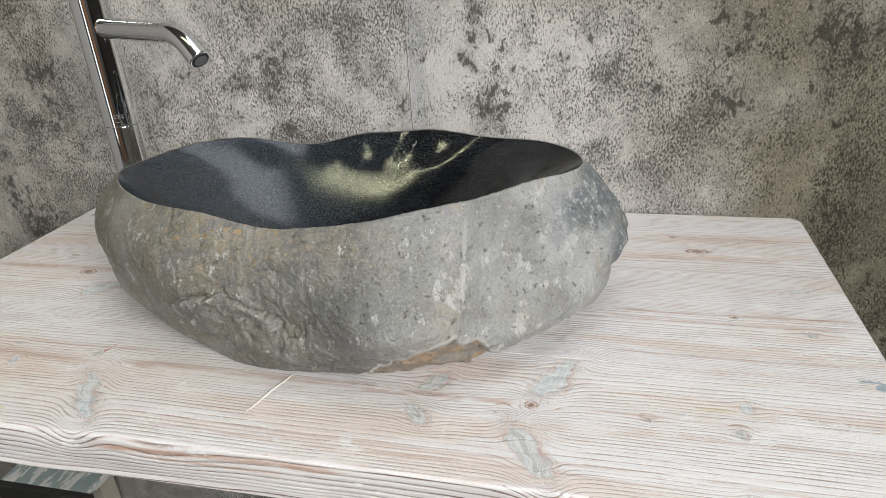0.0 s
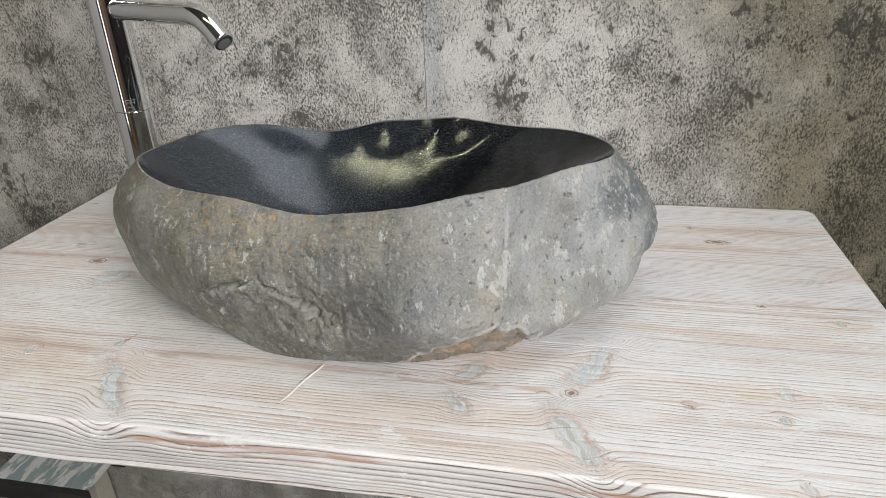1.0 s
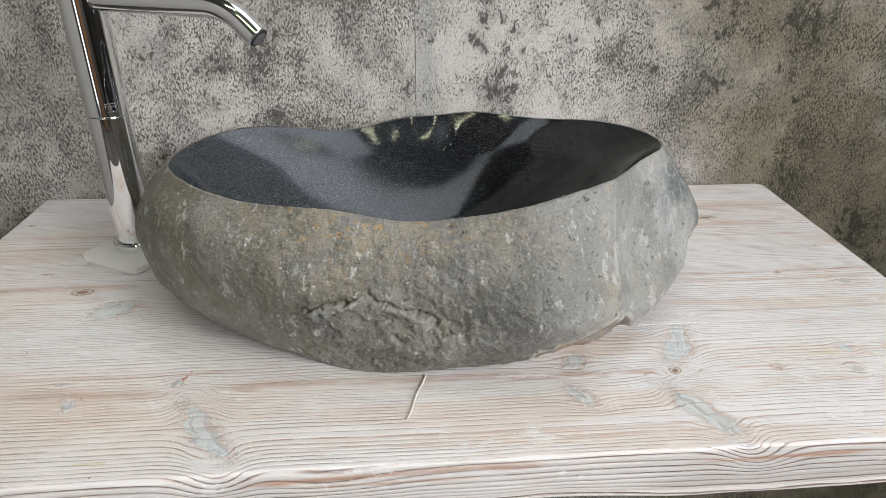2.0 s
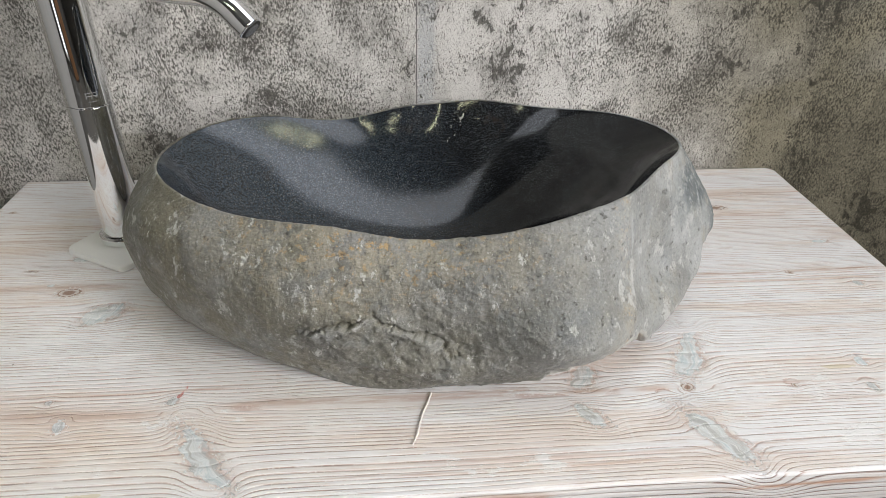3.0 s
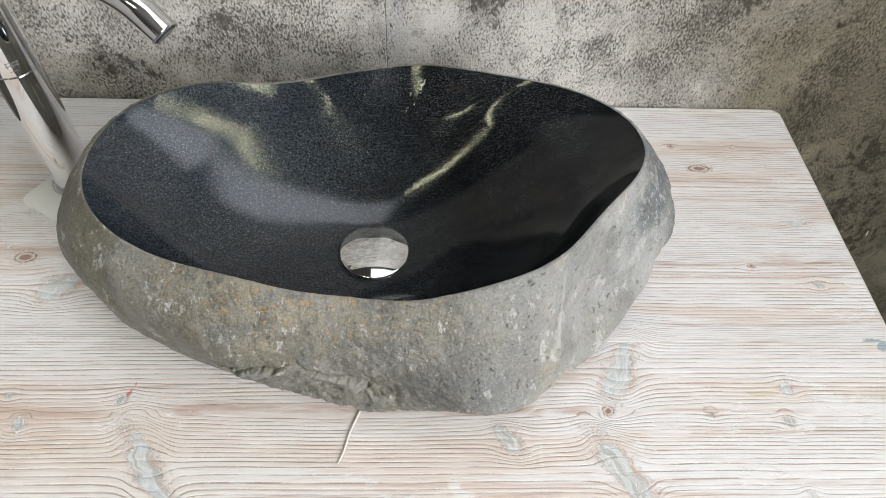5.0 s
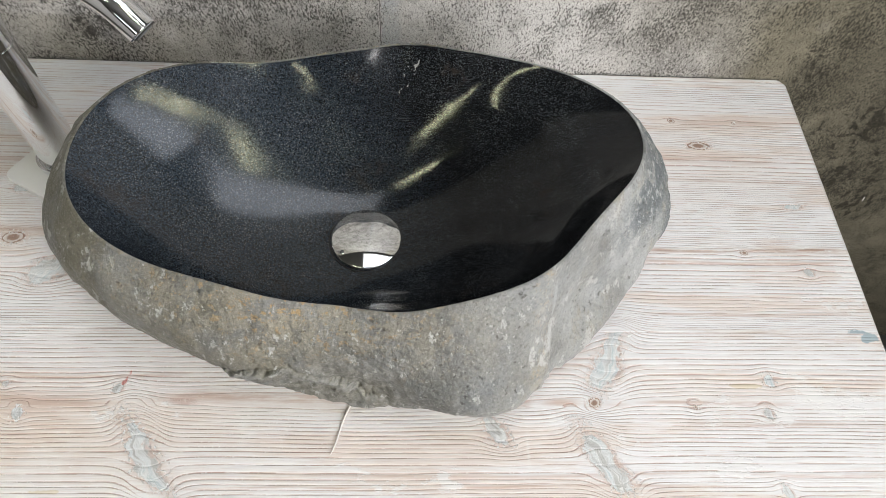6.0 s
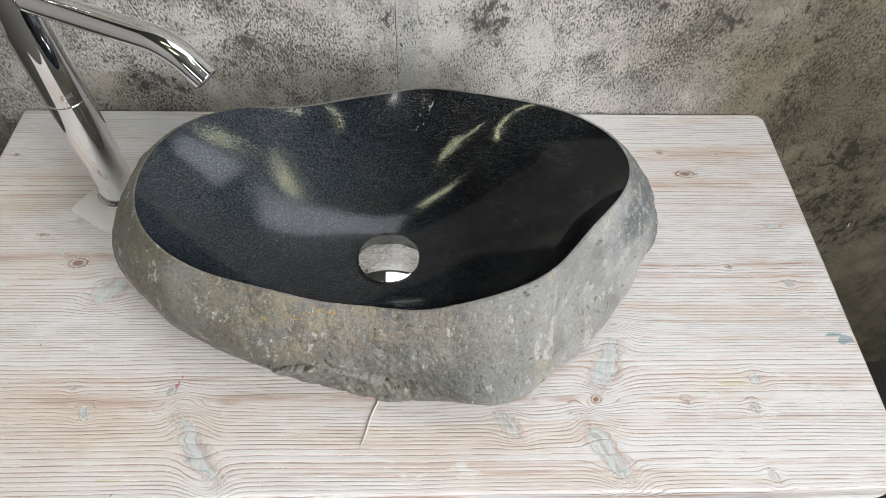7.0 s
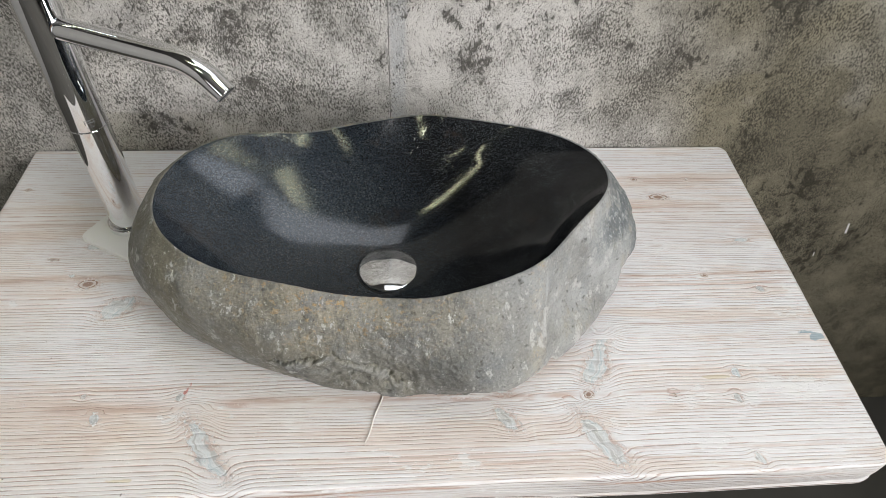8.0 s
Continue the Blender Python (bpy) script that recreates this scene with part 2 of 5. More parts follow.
    colour = m.mix(m.step(torn, 0.42, 0.54, 0.0, 0.97), colour, inside)
    crumb = m.math("MULTIPLY", m.math("MULTIPLY", m.step(k, 0.06, 0.20), m.step(k, 0.80, 0.55)), m.step(m.noise(300, 5, 0.72), 0.54, 0.60))
    colour = m.mix(m.math("MULTIPLY", crumb, 0.9), colour, (0.92, 0.925, 0.93))
    daub = m.math("MULTIPLY", m.math("SUBTRACT", m.noise(140, 6, 0.72), 0.5), 1.4)
    colour = m.mix(m.math("MULTIPLY", m.step(m.math("ADD", m.attr("red"), daub), 0.45, 0.75), 0.8), colour, (0.60, 0.17, 0.14))
    colour = m.mix(m.math("MULTIPLY", m.attr("white"), 0.9), colour, (0.90, 0.89, 0.875))
    colour = m.mix(m.step(m.math("ADD", m.attr("blue"), daub), 0.40, 0.55, 0.0, 0.85), colour, (0.34, 0.45, 0.52))
    colour = m.mix(m.step(m.math("ADD", m.attr("ochre"), daub), 0.55, 0.75, 0.0, 0.5), colour, (0.66, 0.56, 0.34))
    colour = m.mix(m.math("MULTIPLY", m.attr("joint"), m.step(m.noise(30, 5, 0.7), 0.4, 0.6, 0.2, 0.7)), colour, (0.50, 0.40, 0.345))
    # worm holes and specks
    spot = m.step(m.cells(26, m.warp(0.02, 30)), 0.018, 0.032, 1.0, 0.0)
    colour = m.mix(m.math("MULTIPLY", spot, 0.7), colour, (0.12, 0.08, 0.06))
    height = m.math("ADD", m.math("MULTIPLY", line, -1.0), m.math("MULTIPLY", m.noise(420, 3, 0.6, m.scaled(0.12, 1, 1)), 0.5))
    height = m.math("ADD", height, m.math("ADD", m.math("MULTIPLY", paste, 0.5), m.math("MULTIPLY", crumb, 0.8)))
    height = m.math("ADD", height, m.math("MULTIPLY", m.step(torn, 0.3, 0.5), m.math("SUBTRACT", m.math("MULTIPLY", strokes, -1.8), -0.75)))
    return m.done(colour, m.step(m.noise(40, 3), 0.3, 0.7, 0.5, 0.72), m.bump(height, 0.0006, 1.0))


def wall_material():
    """Wallpaper printed and embossed like old concrete: slanting pits, flaked patches, fine cracks, brown print with
    painted shade.
    """
    m = Nodes("concrete_wallpaper", 0.8)
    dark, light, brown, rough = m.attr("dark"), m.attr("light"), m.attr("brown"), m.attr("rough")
    big = m.noise(5.0, 5, 0.62)
    mid = m.noise(24, 6, 0.68)
    tone = m.math("ADD", m.math("MULTIPLY", m.math("SUBTRACT", big, 0.5), 0.55), m.math("MULTIPLY", m.math("SUBTRACT", mid, 0.5), 0.75))
    tone = m.math("ADD", tone, m.math("MULTIPLY", m.math("SUBTRACT", light, dark), 0.14))
    base = m.mix(m.step(tone, -0.20, 0.17), (0.36, 0.348, 0.335), (0.71, 0.692, 0.675))
    base = m.mix(m.step(m.noise(6.5, 3, 0.5, m.scaled(1, 1, 0.6)), 0.5, 0.75, 0.0, 0.28), base, (0.40, 0.375, 0.30))
    base = m.mix(m.step(m.noise(7.5, 4, 0.6), 0.52, 0.72, 0.0, 0.25), base, (0.45, 0.425, 0.395))
    base = m.mix(m.math("MULTIPLY", m.attr("cool"), 0.6), base, (0.46, 0.49, 0.53))
    # soft grey veils, then a fine grain of slanting pits whose share follows the zones of the print
    slant = m.scaled(1.0, 1.0, 0.52, (0, 32, 0))
    zone = m.math("ADD", m.math("MULTIPLY", m.step(m.noise(13, 6, 0.72), 0.38, 0.60), 0.62), m.math("MULTIPLY", rough, 0.55))
    veil = m.step(m.math("ADD", m.noise(34, 7, 0.74, slant), m.math("MULTIPLY", dark, 0.10)), 0.48, 0.62, 0.0, 0.7)
    colour = m.mix(m.math("MULTIPLY", veil, zone, clamp=True), base, (0.22, 0.212, 0.198))
    fine_n = m.noise(420, 6, 0.70, slant)
    fine = m.step(m.math("SUBTRACT", fine_n, m.math("SUBTRACT", 0.612, m.math("MULTIPLY", zone, 0.13))), 0.0, 0.022)
    colour = m.mix(m.math("MULTIPLY", fine, 0.93), colour, (0.062, 0.058, 0.052))
    pale = m.step(m.noise(440, 5, 0.72, m.scaled(1.0, 1.0, 0.6, (0, 40, 0))), 0.54, 0.58, 0.0, 0.65)
    colour = m.mix(pale, colour, (0.75, 0.735, 0.71))
    pit_n = m.noise(210, 6, 0.70, m.scaled(1.0, 1.0, 0.55, (0, 24, 0)))
    pits = m.step(m.math("SUBTRACT", pit_n, m.math("SUBTRACT", 0.745, m.math("ADD", m.math("MULTIPLY", zone, 0.05), m.math("MULTIPLY", dark, 0.11)))), 0.0, 0.02)
    colour = m.mix(m.math("MULTIPLY", pits, 0.85), colour, (0.085, 0.080, 0.072))
    # flaked patches with ragged edges
    flake_n = m.noise(105, 7, 0.72, m.scaled(1.0, 1.0, 0.60, (0, 14, 0)), 0.5)
    loose = m.step(m.noise(7, 5, 0.68), 0.54, 0.66, 0.0, 0.045)
    flakes = m.step(m.math("ADD", flake_n, m.math("ADD", m.math("MULTIPLY", dark, 0.170), loose)), 0.640, 0.655)
    dust = m.mix(m.step(m.noise(300, 4, 0.68), 0.40, 0.64), (0.050, 0.048, 0.043), (0.165, 0.158, 0.146))
    colour = m.mix(m.math("MULTIPLY", flakes, 0.92), colour, dust)
    # hair cracks: those that run on across the paper, and small ones
    wander = m.math("MULTIPLY", m.math("SUBTRACT", m.noise(120, 4, 0.65), 0.5), 0.010)
    drawn = m.step(m.math("ADD", m.attr("crack"), m.math("ABSOLUTE", wander)), 0.0007, 0.0019, 1.0, 0.0)
    bent = m.warp(0.12, 8, 5)
    crack = m.step(m.cells(3.6, bent, "DISTANCE_TO_EDGE"), 0.0, 0.0030, 1.0, 0.0)
    crack = m.math("MULTIPLY", crack, m.step(m.noise(9, 4), 0.56, 0.62))
    crack = m.math("MAXIMUM", m.math("MULTIPLY", crack, 0.45), m.math("MULTIPLY", drawn, 0.8))
    colour = m.mix(crack, colour, (0.085, 0.08, 0.075))
    gritty = m.step(m.noise(620, 4, 0.72), 0.53, 0.57, 0.0, 0.6)
    colour = m.mix(gritty, colour, (0.13, 0.123, 0.112))
    # brown print; on the right it also carries painted shade
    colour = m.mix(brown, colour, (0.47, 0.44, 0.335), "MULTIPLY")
    height = m.math("SUBTRACT", m.math("MULTIPLY", fine_n, 0.5), m.math("ADD", m.math("ADD", m.math("MULTIPLY", pits, 0.8), flakes), crack))
    return m.done(colour, m.step(mid, 0.3, 0.7, 0.72, 0.88), m.bump(height, 0.0012, 0.8))


def rough_stone_material():
    """River stone skin: cool grey, olive and buff bloom, ochre specks, pale crystal flecks and pits."""
    m = Nodes("river_stone", 0.6)
    mottle = m.noise(17, 7, 0.68)
    colour = m.mix(m.step(mottle, 0.36, 0.62), (0.150, 0.153, 0.148), (0.285, 0.288, 0.280))
    blue = m.step(m.noise(13, 6, 0.68, m.scaled(1.3, 1, 0.8)), 0.49, 0.60, 0.0, 0.65)
    colour = m.mix(blue, colour, (0.185, 0.205, 0.220))
    olive = m.math("MULTIPLY", m.attr("olive"), m.step(m.noise(20, 7, 0.72), 0.40, 0.56, 0.2, 0.8))
    colour = m.mix(olive, colour, (0.165, 0.152, 0.105))
    bloom = m.attr("ochre")
    buff = m.math("MULTIPLY", m.math("ADD", m.math("MULTIPLY", bloom, 0.8), 0.2), m.step(m.noise(38, 8, 0.76), 0.47, 0.56))
    colour = m.mix(m.math("MULTIPLY", buff, 0.7, clamp=True), colour, (0.345, 0.315, 0.245))
    ochre = m.math("MULTIPLY", bloom, m.step(m.noise(170, 6, 0.72), 0.56, 0.60))
    colour = m.mix(m.math("MULTIPLY", ochre, 0.75, clamp=True), colour, (0.44, 0.30, 0.145))
    # dark zones of the stone, and painted shade along the foot
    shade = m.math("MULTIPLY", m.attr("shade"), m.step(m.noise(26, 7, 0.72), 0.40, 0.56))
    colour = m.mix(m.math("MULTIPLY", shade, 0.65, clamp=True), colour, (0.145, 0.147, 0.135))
    pale = m.attr("pale")
    # smooth grey-blue weathered skin with buff stains, then chalky scabs with hard edges
    veil = m.math("MULTIPLY", pale, m.step(m.noise(21, 7, 0.70), 0.34, 0.60, 0.55, 0.95), clamp=True)
    colour = m.mix(veil, colour, m.mix(m.noise(48, 6, 0.7), (0.36, 0.375, 0.382), (0.53, 0.54, 0.535)))
    stain = m.math("MULTIPLY", m.step(m.noise(24, 8, 0.74, m.scaled(1.5, 1, 0.55)), 0.52, 0.63, 0.0, 0.55), pale, clamp=True)
    colour = m.mix(stain, colour, (0.37, 0.325, 0.235))
    scab = m.step(m.math("ADD", m.noise(58, 8, 0.74, m.scaled(1.35, 1, 0.7)), m.math("MULTIPLY", pale, 0.035)), 0.590, 0.612, 0.0, 0.72)
    colour = m.mix(scab, colour, m.mix(m.noise(240, 4, 0.7), (0.46, 0.465, 0.455), (0.70, 0.70, 0.685)))
    slate = m.math("MULTIPLY", m.attr("slate"), m.step(m.noise(60, 7, 0.75), 0.42, 0.49))
    colour = m.mix(m.math("MULTIPLY", slate, 0.85), colour, (0.125, 0.15, 0.165))
    fleck = m.math("MULTIPLY", m.attr("slate"), m.step(m.noise(150, 6, 0.74), 0.57, 0.60))
    colour = m.mix(m.math("MULTIPLY", fleck, 0.8, clamp=True), colour, (0.62, 0.64, 0.64))
    # crystals a millimetre or two across, dark grains, pits
    fine = m.noise(430, 5, 0.72)
    colour = m.mix(m.step(fine, 0.55, 0.62, 0.0, 0.30), colour, (0.52, 0.515, 0.49))
    colour = m.mix(m.step(fine, 0.45, 0.38, 0.0, 0.38), colour, (0.085, 0.085, 0.080))
    glint = m.step(m.noise(230, 5, 0.72, m.scaled(1, 1, 0.7, (0, 30, 0))), 0.635, 0.665, 0.0, 0.55)
    colour = m.mix(glint, colour, (0.66, 0.655, 0.63))
    pits = m.step(m.noise(130, 6, 0.72, m.scaled(1, 1, 1.3, (0, 25, 0))), 0.385, 0.355)
    colour = m.mix(m.math("MULTIPLY", pits, 0.55), colour, (0.075, 0.060, 0.048))
    colour = m.mix(m.step(m.math("ADD", m.attr("lip"), m.math("MULTIPLY", m.math("SUBTRACT", m.noise(120, 6, 0.72), 0.5), 2.4)), 0.50, 0.70, 0.0, 0.85), colour, m.mix(m.noise(130, 6, 0.7), (0.30, 0.30, 0.285), (0.66, 0.65, 0.615)))
    hollow = m.attr("hollow")
    rust = m.mix(m.step(m.noise(38, 5, 0.65), 0.42, 0.60), (0.24, 0.22, 0.19), (0.42, 0.30, 0.18))
    colour = m.mix(m.math("MULTIPLY", hollow, 0.9), colour, rust)
    height = m.math("ADD", m.math("MULTIPLY", m.noise(60, 6, 0.68), 0.8), m.math("ADD", m.math("MULTIPLY", m.noise(220, 5, 0.68), 0.40), m.math("MULTIPLY", pits, -0.25)))
    return m.done(colour, m.step(m.noise(60, 5, 0.7), 0.35, 0.65, 0.34, 0.56), m.bump(height, 0.0054, 1.0))


def polished_stone_material():
    """Honed black basalt with a dust of grey-blue crystals and fine marks from the grinder."""
    m = Nodes("polished_basalt", 0.3)
    # denser specks and duller polish, with a bluish reflected haze painted in
    speck_haze = m.attr("speck_haze")
    speck = m.step(m.noise(900, 3, 0.68), 0.54, 0.68)
    grain = m.noise(520, 6, 0.75)
    dense = m.math("ADD", m.step(m.noise(10, 6, 0.7), 0.40, 0.60, 0.06, 0.62), m.math("MULTIPLY", speck_haze, 0.45), clamp=True)
    deep = m.mix(m.step(grain, 0.36, 0.64), (0.0040, 0.0058, 0.0085), (0.030, 0.042, 0.058))
    colour = m.mix(speck_haze, m.mix(0.88, deep, (0.005, 0.005, 0.0052)), deep)
    colour = m.mix(m.math("MULTIPLY", speck, dense), colour, (0.17, 0.185, 0.20))
    crystal = m.step(m.noise(430, 5, 0.72), 0.62, 0.68, 0.0, 0.7)
    colour = m.mix(m.math("MULTIPLY", crystal, dense), colour, (0.26, 0.28, 0.29))
    brown = m.step(m.noise(13, 5, 0.7), 0.56, 0.66, 0.0, 0.5)
    colour = m.mix(brown, colour, (0.030, 0.022, 0.017))
    scratch = m.step(m.noise(70, 5, 0.72, m.scaled(1, 16, 6, (0, 0, 35))), 0.57, 0.68, 0.0, 0.35)
    colour = m.mix(scratch, colour, (0.10, 0.105, 0.11))
    vein = m.attr("vein")
    colour = m.mix(m.step(m.math("MULTIPLY", vein, m.step(m.noise(150, 6, 0.75), 0.42, 0.56)), 0.25, 0.6, 0.0, 0.65), colour, (0.42, 0.42, 0.40))
    m.put(m.bsdf.inputs["Specular IOR Level"], m.math("ADD", 0.38, m.math("MULTIPLY", speck_haze, 0.24)))
    rough = m.math("ADD", m.step(m.noise(30, 4, 0.6), 0.3, 0.7, 0.09, 0.13), m.math("MULTIPLY", speck_haze, 0.06))
    height = m.math("ADD", m.noise(260, 3, 0.6), m.math("MULTIPLY", m.noise(9, 1, 0.5), 2.0))
    return m.done(colour, rough, m.bump(height, 0.0001, 0.4))


def plain_material(name, low, high, scale, rough, bump_=0.0005, metal=0.0):
    m = Nodes(name, rough, metal)
    colour = m.mix(m.noise(scale, 4, 0.6), low, high)
    return m.done(colour, None, m.bump(m.noise(scale * 6, 3), bump_, 0.5))


def chrome_material():
    m = Nodes("chrome", 0.04, 1.0)
    return m.done((0.86, 0.87, 0.88), m.step(m.noise(60, 3), 0.4, 0.75, 0.02, 0.07))


def painted_board_material():
    m = Nodes("peeling_blue_paint", 0.6)
    colour = m.mix(m.step(m.noise(26, 7, 0.72, m.scaled(1.6, 0.35, 1)), 0.49, 0.53), (0.27, 0.34, 0.345), (0.66, 0.66, 0.645))
    colour = m.mix(m.step(m.noise(70, 5, 0.7), 0.60, 0.64, 0.0, 0.8), colour, (0.45, 0.44, 0.42))
    return m.done(colour, None, m.bump(m.noise(60, 4), 0.0006, 0.6))


WOOD, PAPER = wood_material(), wall_material()
STONE, BASALT = rough_stone_material(), polished_stone_material()
CHROME = chrome_material()
DIM = plain_material("dark_grey_paint", (0.040, 0.038, 0.036), (0.060, 0.056, 0.052), 3, 0.8)
PALE = plain_material("mid_grey_paint", (0.31, 0.305, 0.295), (0.38, 0.375, 0.365), 3, 0.8)
OAK = plain_material("brown_stained_oak", (0.13, 0.062, 0.028), (0.22, 0.115, 0.055), 12, 0.45)
PASTE = plain_material("grey_paste", (0.16, 0.155, 0.15), (0.22, 0.215, 0.21), 30, 0.9)
# unseen ceiling made dark so that the polished bowl reflects black
CEILING_DARK = plain_material("ceiling_darkened_for_bowl", (0.045, 0.045, 0.044), (0.07, 0.069, 0.067), 4, 0.9)
SCREED = plain_material("floor_screed", (0.05, 0.048, 0.043), (0.11, 0.105, 0.095), 5, 0.7)
WHITE = plain_material("white_solid_plate", (0.87, 0.865, 0.85), (0.91, 0.905, 0.89), 20, 0.3, 0.0001)
BLACK = plain_material("black_rubber", (0.012, 0.012, 0.012), (0.03, 0.03, 0.03), 40, 0.6)
MESH_GREY = plain_material("aerator_grey", (0.05, 0.055, 0.06), (0.22, 0.23, 0.24), 900, 0.4)
ETCH = plain_material("etched_grey", (0.16, 0.165, 0.17), (0.24, 0.245, 0.25), 200, 0.5)
JOINERY = plain_material("white_window_paint", (0.76, 0.76, 0.74), (0.82, 0.82, 0.80), 6, 0.4)
BOARD = painted_board_material()
CHIP = plain_material("pale_splinter", (0.78, 0.73, 0.68), (0.90, 0.87, 0.84), 120, 0.6)
OLDWOOD = plain_material("pale_old_wood", (0.36, 0.34, 0.28), (0.52, 0.49, 0.42), 25, 0.7)


def lamp_material(name, strength):
    m = Nodes(name, 0.4)
    m.bsdf.inputs["Base Color"].default_value = (0.9, 0.9, 0.85, 1)
    m.bsdf.inputs["Emission Color"].default_value = (1.0, 1.0, 0.66, 1)
    m.bsdf.inputs["Emission Strength"].default_value = strength
    return m.mat


TUBE_GLOW = lamp_material("tube_glow", 45.0)


def pane_material():
    m = Nodes("clear_glass", 0.0)
    m.bsdf.inputs["Transmission Weight"].default_value = 1.0
    return m.mat


GLASS = pane_material()


# ---- the room ----
def room():
    x0, x1, y0, zc = ROOM
    y0w, y1w, z0w, z1w = WINDOW
    floor = part("floor", boxed(x0 - 0.1, x1 + 0.25, y0 - 0.1, WALL + 0.1, -0.1, 0.0), SCREED)
    tagged(floor, "dark grey bare screed floor", "floor", kind="structure")
    rx0, rx1, ry0, ry1 = CEILING_FILL
    # ceiling darkened only for what the bowl mirrors
    bm = bmesh.new()
    for b in ((x0 - 0.1, rx0, y0 - 0.1, WALL + 0.1), (rx1, x1 + 0.25, y0 - 0.1, WALL + 0.1), (rx0, rx1, y0 - 0.1, ry0), (rx0, rx1, ry1, WALL + 0.1)):
        box(bm, *b, zc, zc + 0.1)
    tagged(part("ceiling", bm, CEILING_DARK), "unseen ceiling darkened to blacken the bowl's reflection, with added rooflight", "ceiling", kind="structure")
    # made-up rooflight round the added ceiling lamp
    roof = tagged(new("added_rooflight"), "added rooflight with one pane, stands in for a bright ceiling", "window", kind="structure")
    for b in ((rx0, rx0 + 0.04, ry0, ry1), (rx1 - 0.04, rx1, ry0, ry1), (rx0 + 0.04, rx1 - 0.04, ry0, ry0 + 0.04), (rx0 + 0.04, rx1 - 0.04, ry1 - 0.04, ry1)):
        part("window_frame", boxed(*b, zc + 0.03, zc + 0.09, bevel=0.005), JOINERY, roof)
    pane = part("pane", boxed(rx0 + 0.04, rx1 - 0.04, ry0 + 0.04, ry1 - 0.04, zc + 0.06, zc + 0.066), GLASS, roof)
    pane.visible_shadow = False
    dx0, dx1, dz0, dz1 = DOORWAY
    bm = bmesh.new()
    for b in ((x0 - 0.1, dx0, 0, zc), (dx1, x1 + 0.25, 0, zc), (dx0, dx1, 0, dz0), (dx0, dx1, dz1, zc)):
        box(bm, b[0], b[1], y0 - 0.1, y0, b[2], b[3])
    tagged(part("wall_south", bm, DIM), "dark grey painted wall with a narrow glazed opening", "wall", kind="structure")
    side = tagged(new("window_2"), "narrow tall window with one pane", "window", kind="structure")
    for b in ((dx0, dx0 + 0.05, dz0, dz1), (dx1 - 0.05, dx1, dz0, dz1), (dx0 + 0.05, dx1 - 0.05, dz0, dz0 + 0.05), (dx0 + 0.05, dx1 - 0.05, dz1 - 0.05, dz1)):
        part("window_frame", boxed(b[0], b[1], y0 - 0.09, y0 - 0.04, b[2], b[3], bevel=0.005), JOINERY, side)
    pane = part("pane", boxed(dx0 + 0.05, dx1 - 0.05, y0 - 0.068, y0 - 0.062, dz0 + 0.05, dz1 - 0.05), GLASS, side)
    pane.visible_shadow = False
    # made-up door, there to put a brown stripe into the tap's reflection
    door = tagged(new("reflection_door"), "unseen brown oak door added for a brown stripe in the chrome", "door", kind="structure")
    part("leaf", boxed(-0.95, -0.10, y0 + 0.001, y0 + 0.04, 0.01, 2.05, bevel=0.004), OAK, door)
    part("door_handle", tube("door_handle", [(-0.20, y0 + 0.075, 1.02), (-0.255, y0 + 0.0751, 1.02), (-0.32, y0 + 0.075, 1.02)], 0.008, 16), CHROME, door)
    part("door_neck", tube("door_neck", [(-0.21, y0 + 0.0405, 1.02), (-0.21, y0 + 0.055, 1.02), (-0.21, y0 + 0.07, 1.02)], 0.008, 16), CHROME, door)
    for name, b in (("wall_west", (x0 - 0.1, x0, y0, WALL, 0, zc)),):
        tagged(part(name, boxed(*b), PALE), "plain grey painted wall", "wall", kind="structure")
    # unseen wall, brought close so it shades the right of the papered wall
    bm = bmesh.new()
    for b in ((y0, y0w, 0, zc), (y1w, WALL, 0, zc), (y0w, y1w, 0, z0w), (y0w, y1w, z1w, zc)):
        box(bm, x1, x1 + 0.25, *b)
    tagged(part("shading_wall_east", bm, DIM), "unseen dark grey wall set close to shade the papered wall, wide window opening", "wall", kind="structure")
    window = tagged(new("window_1"), "wide white window with two panes", "window", kind="structure")
    xf0, xf1, ym = x1 + 0.12, x1 + 0.18, (y0w + y1w) / 2
    for b in ((y0w, y0w + 0.06, z0w, z1w), (y1w - 0.06, y1w, z0w, z1w), (y0w + 0.06, y1w - 0.06, z0w, z0w + 0.06), (y0w + 0.06, y1w - 0.06, z1w - 0.06, z1w), (ym - 0.04, ym + 0.04, z0w + 0.06, z1w - 0.06)):
        part("window_frame", boxed(xf0, xf1, *b, bevel=0.006), JOINERY, window)
    for a, b in ((y0w + 0.06, ym - 0.04), (ym + 0.04, y1w - 0.06)):
        pane = part("pane", boxed(xf0 + 0.025, xf0 + 0.031, a, b, z0w + 0.06, z1w - 0.06), GLASS, window)
        pane.visible_shadow = False


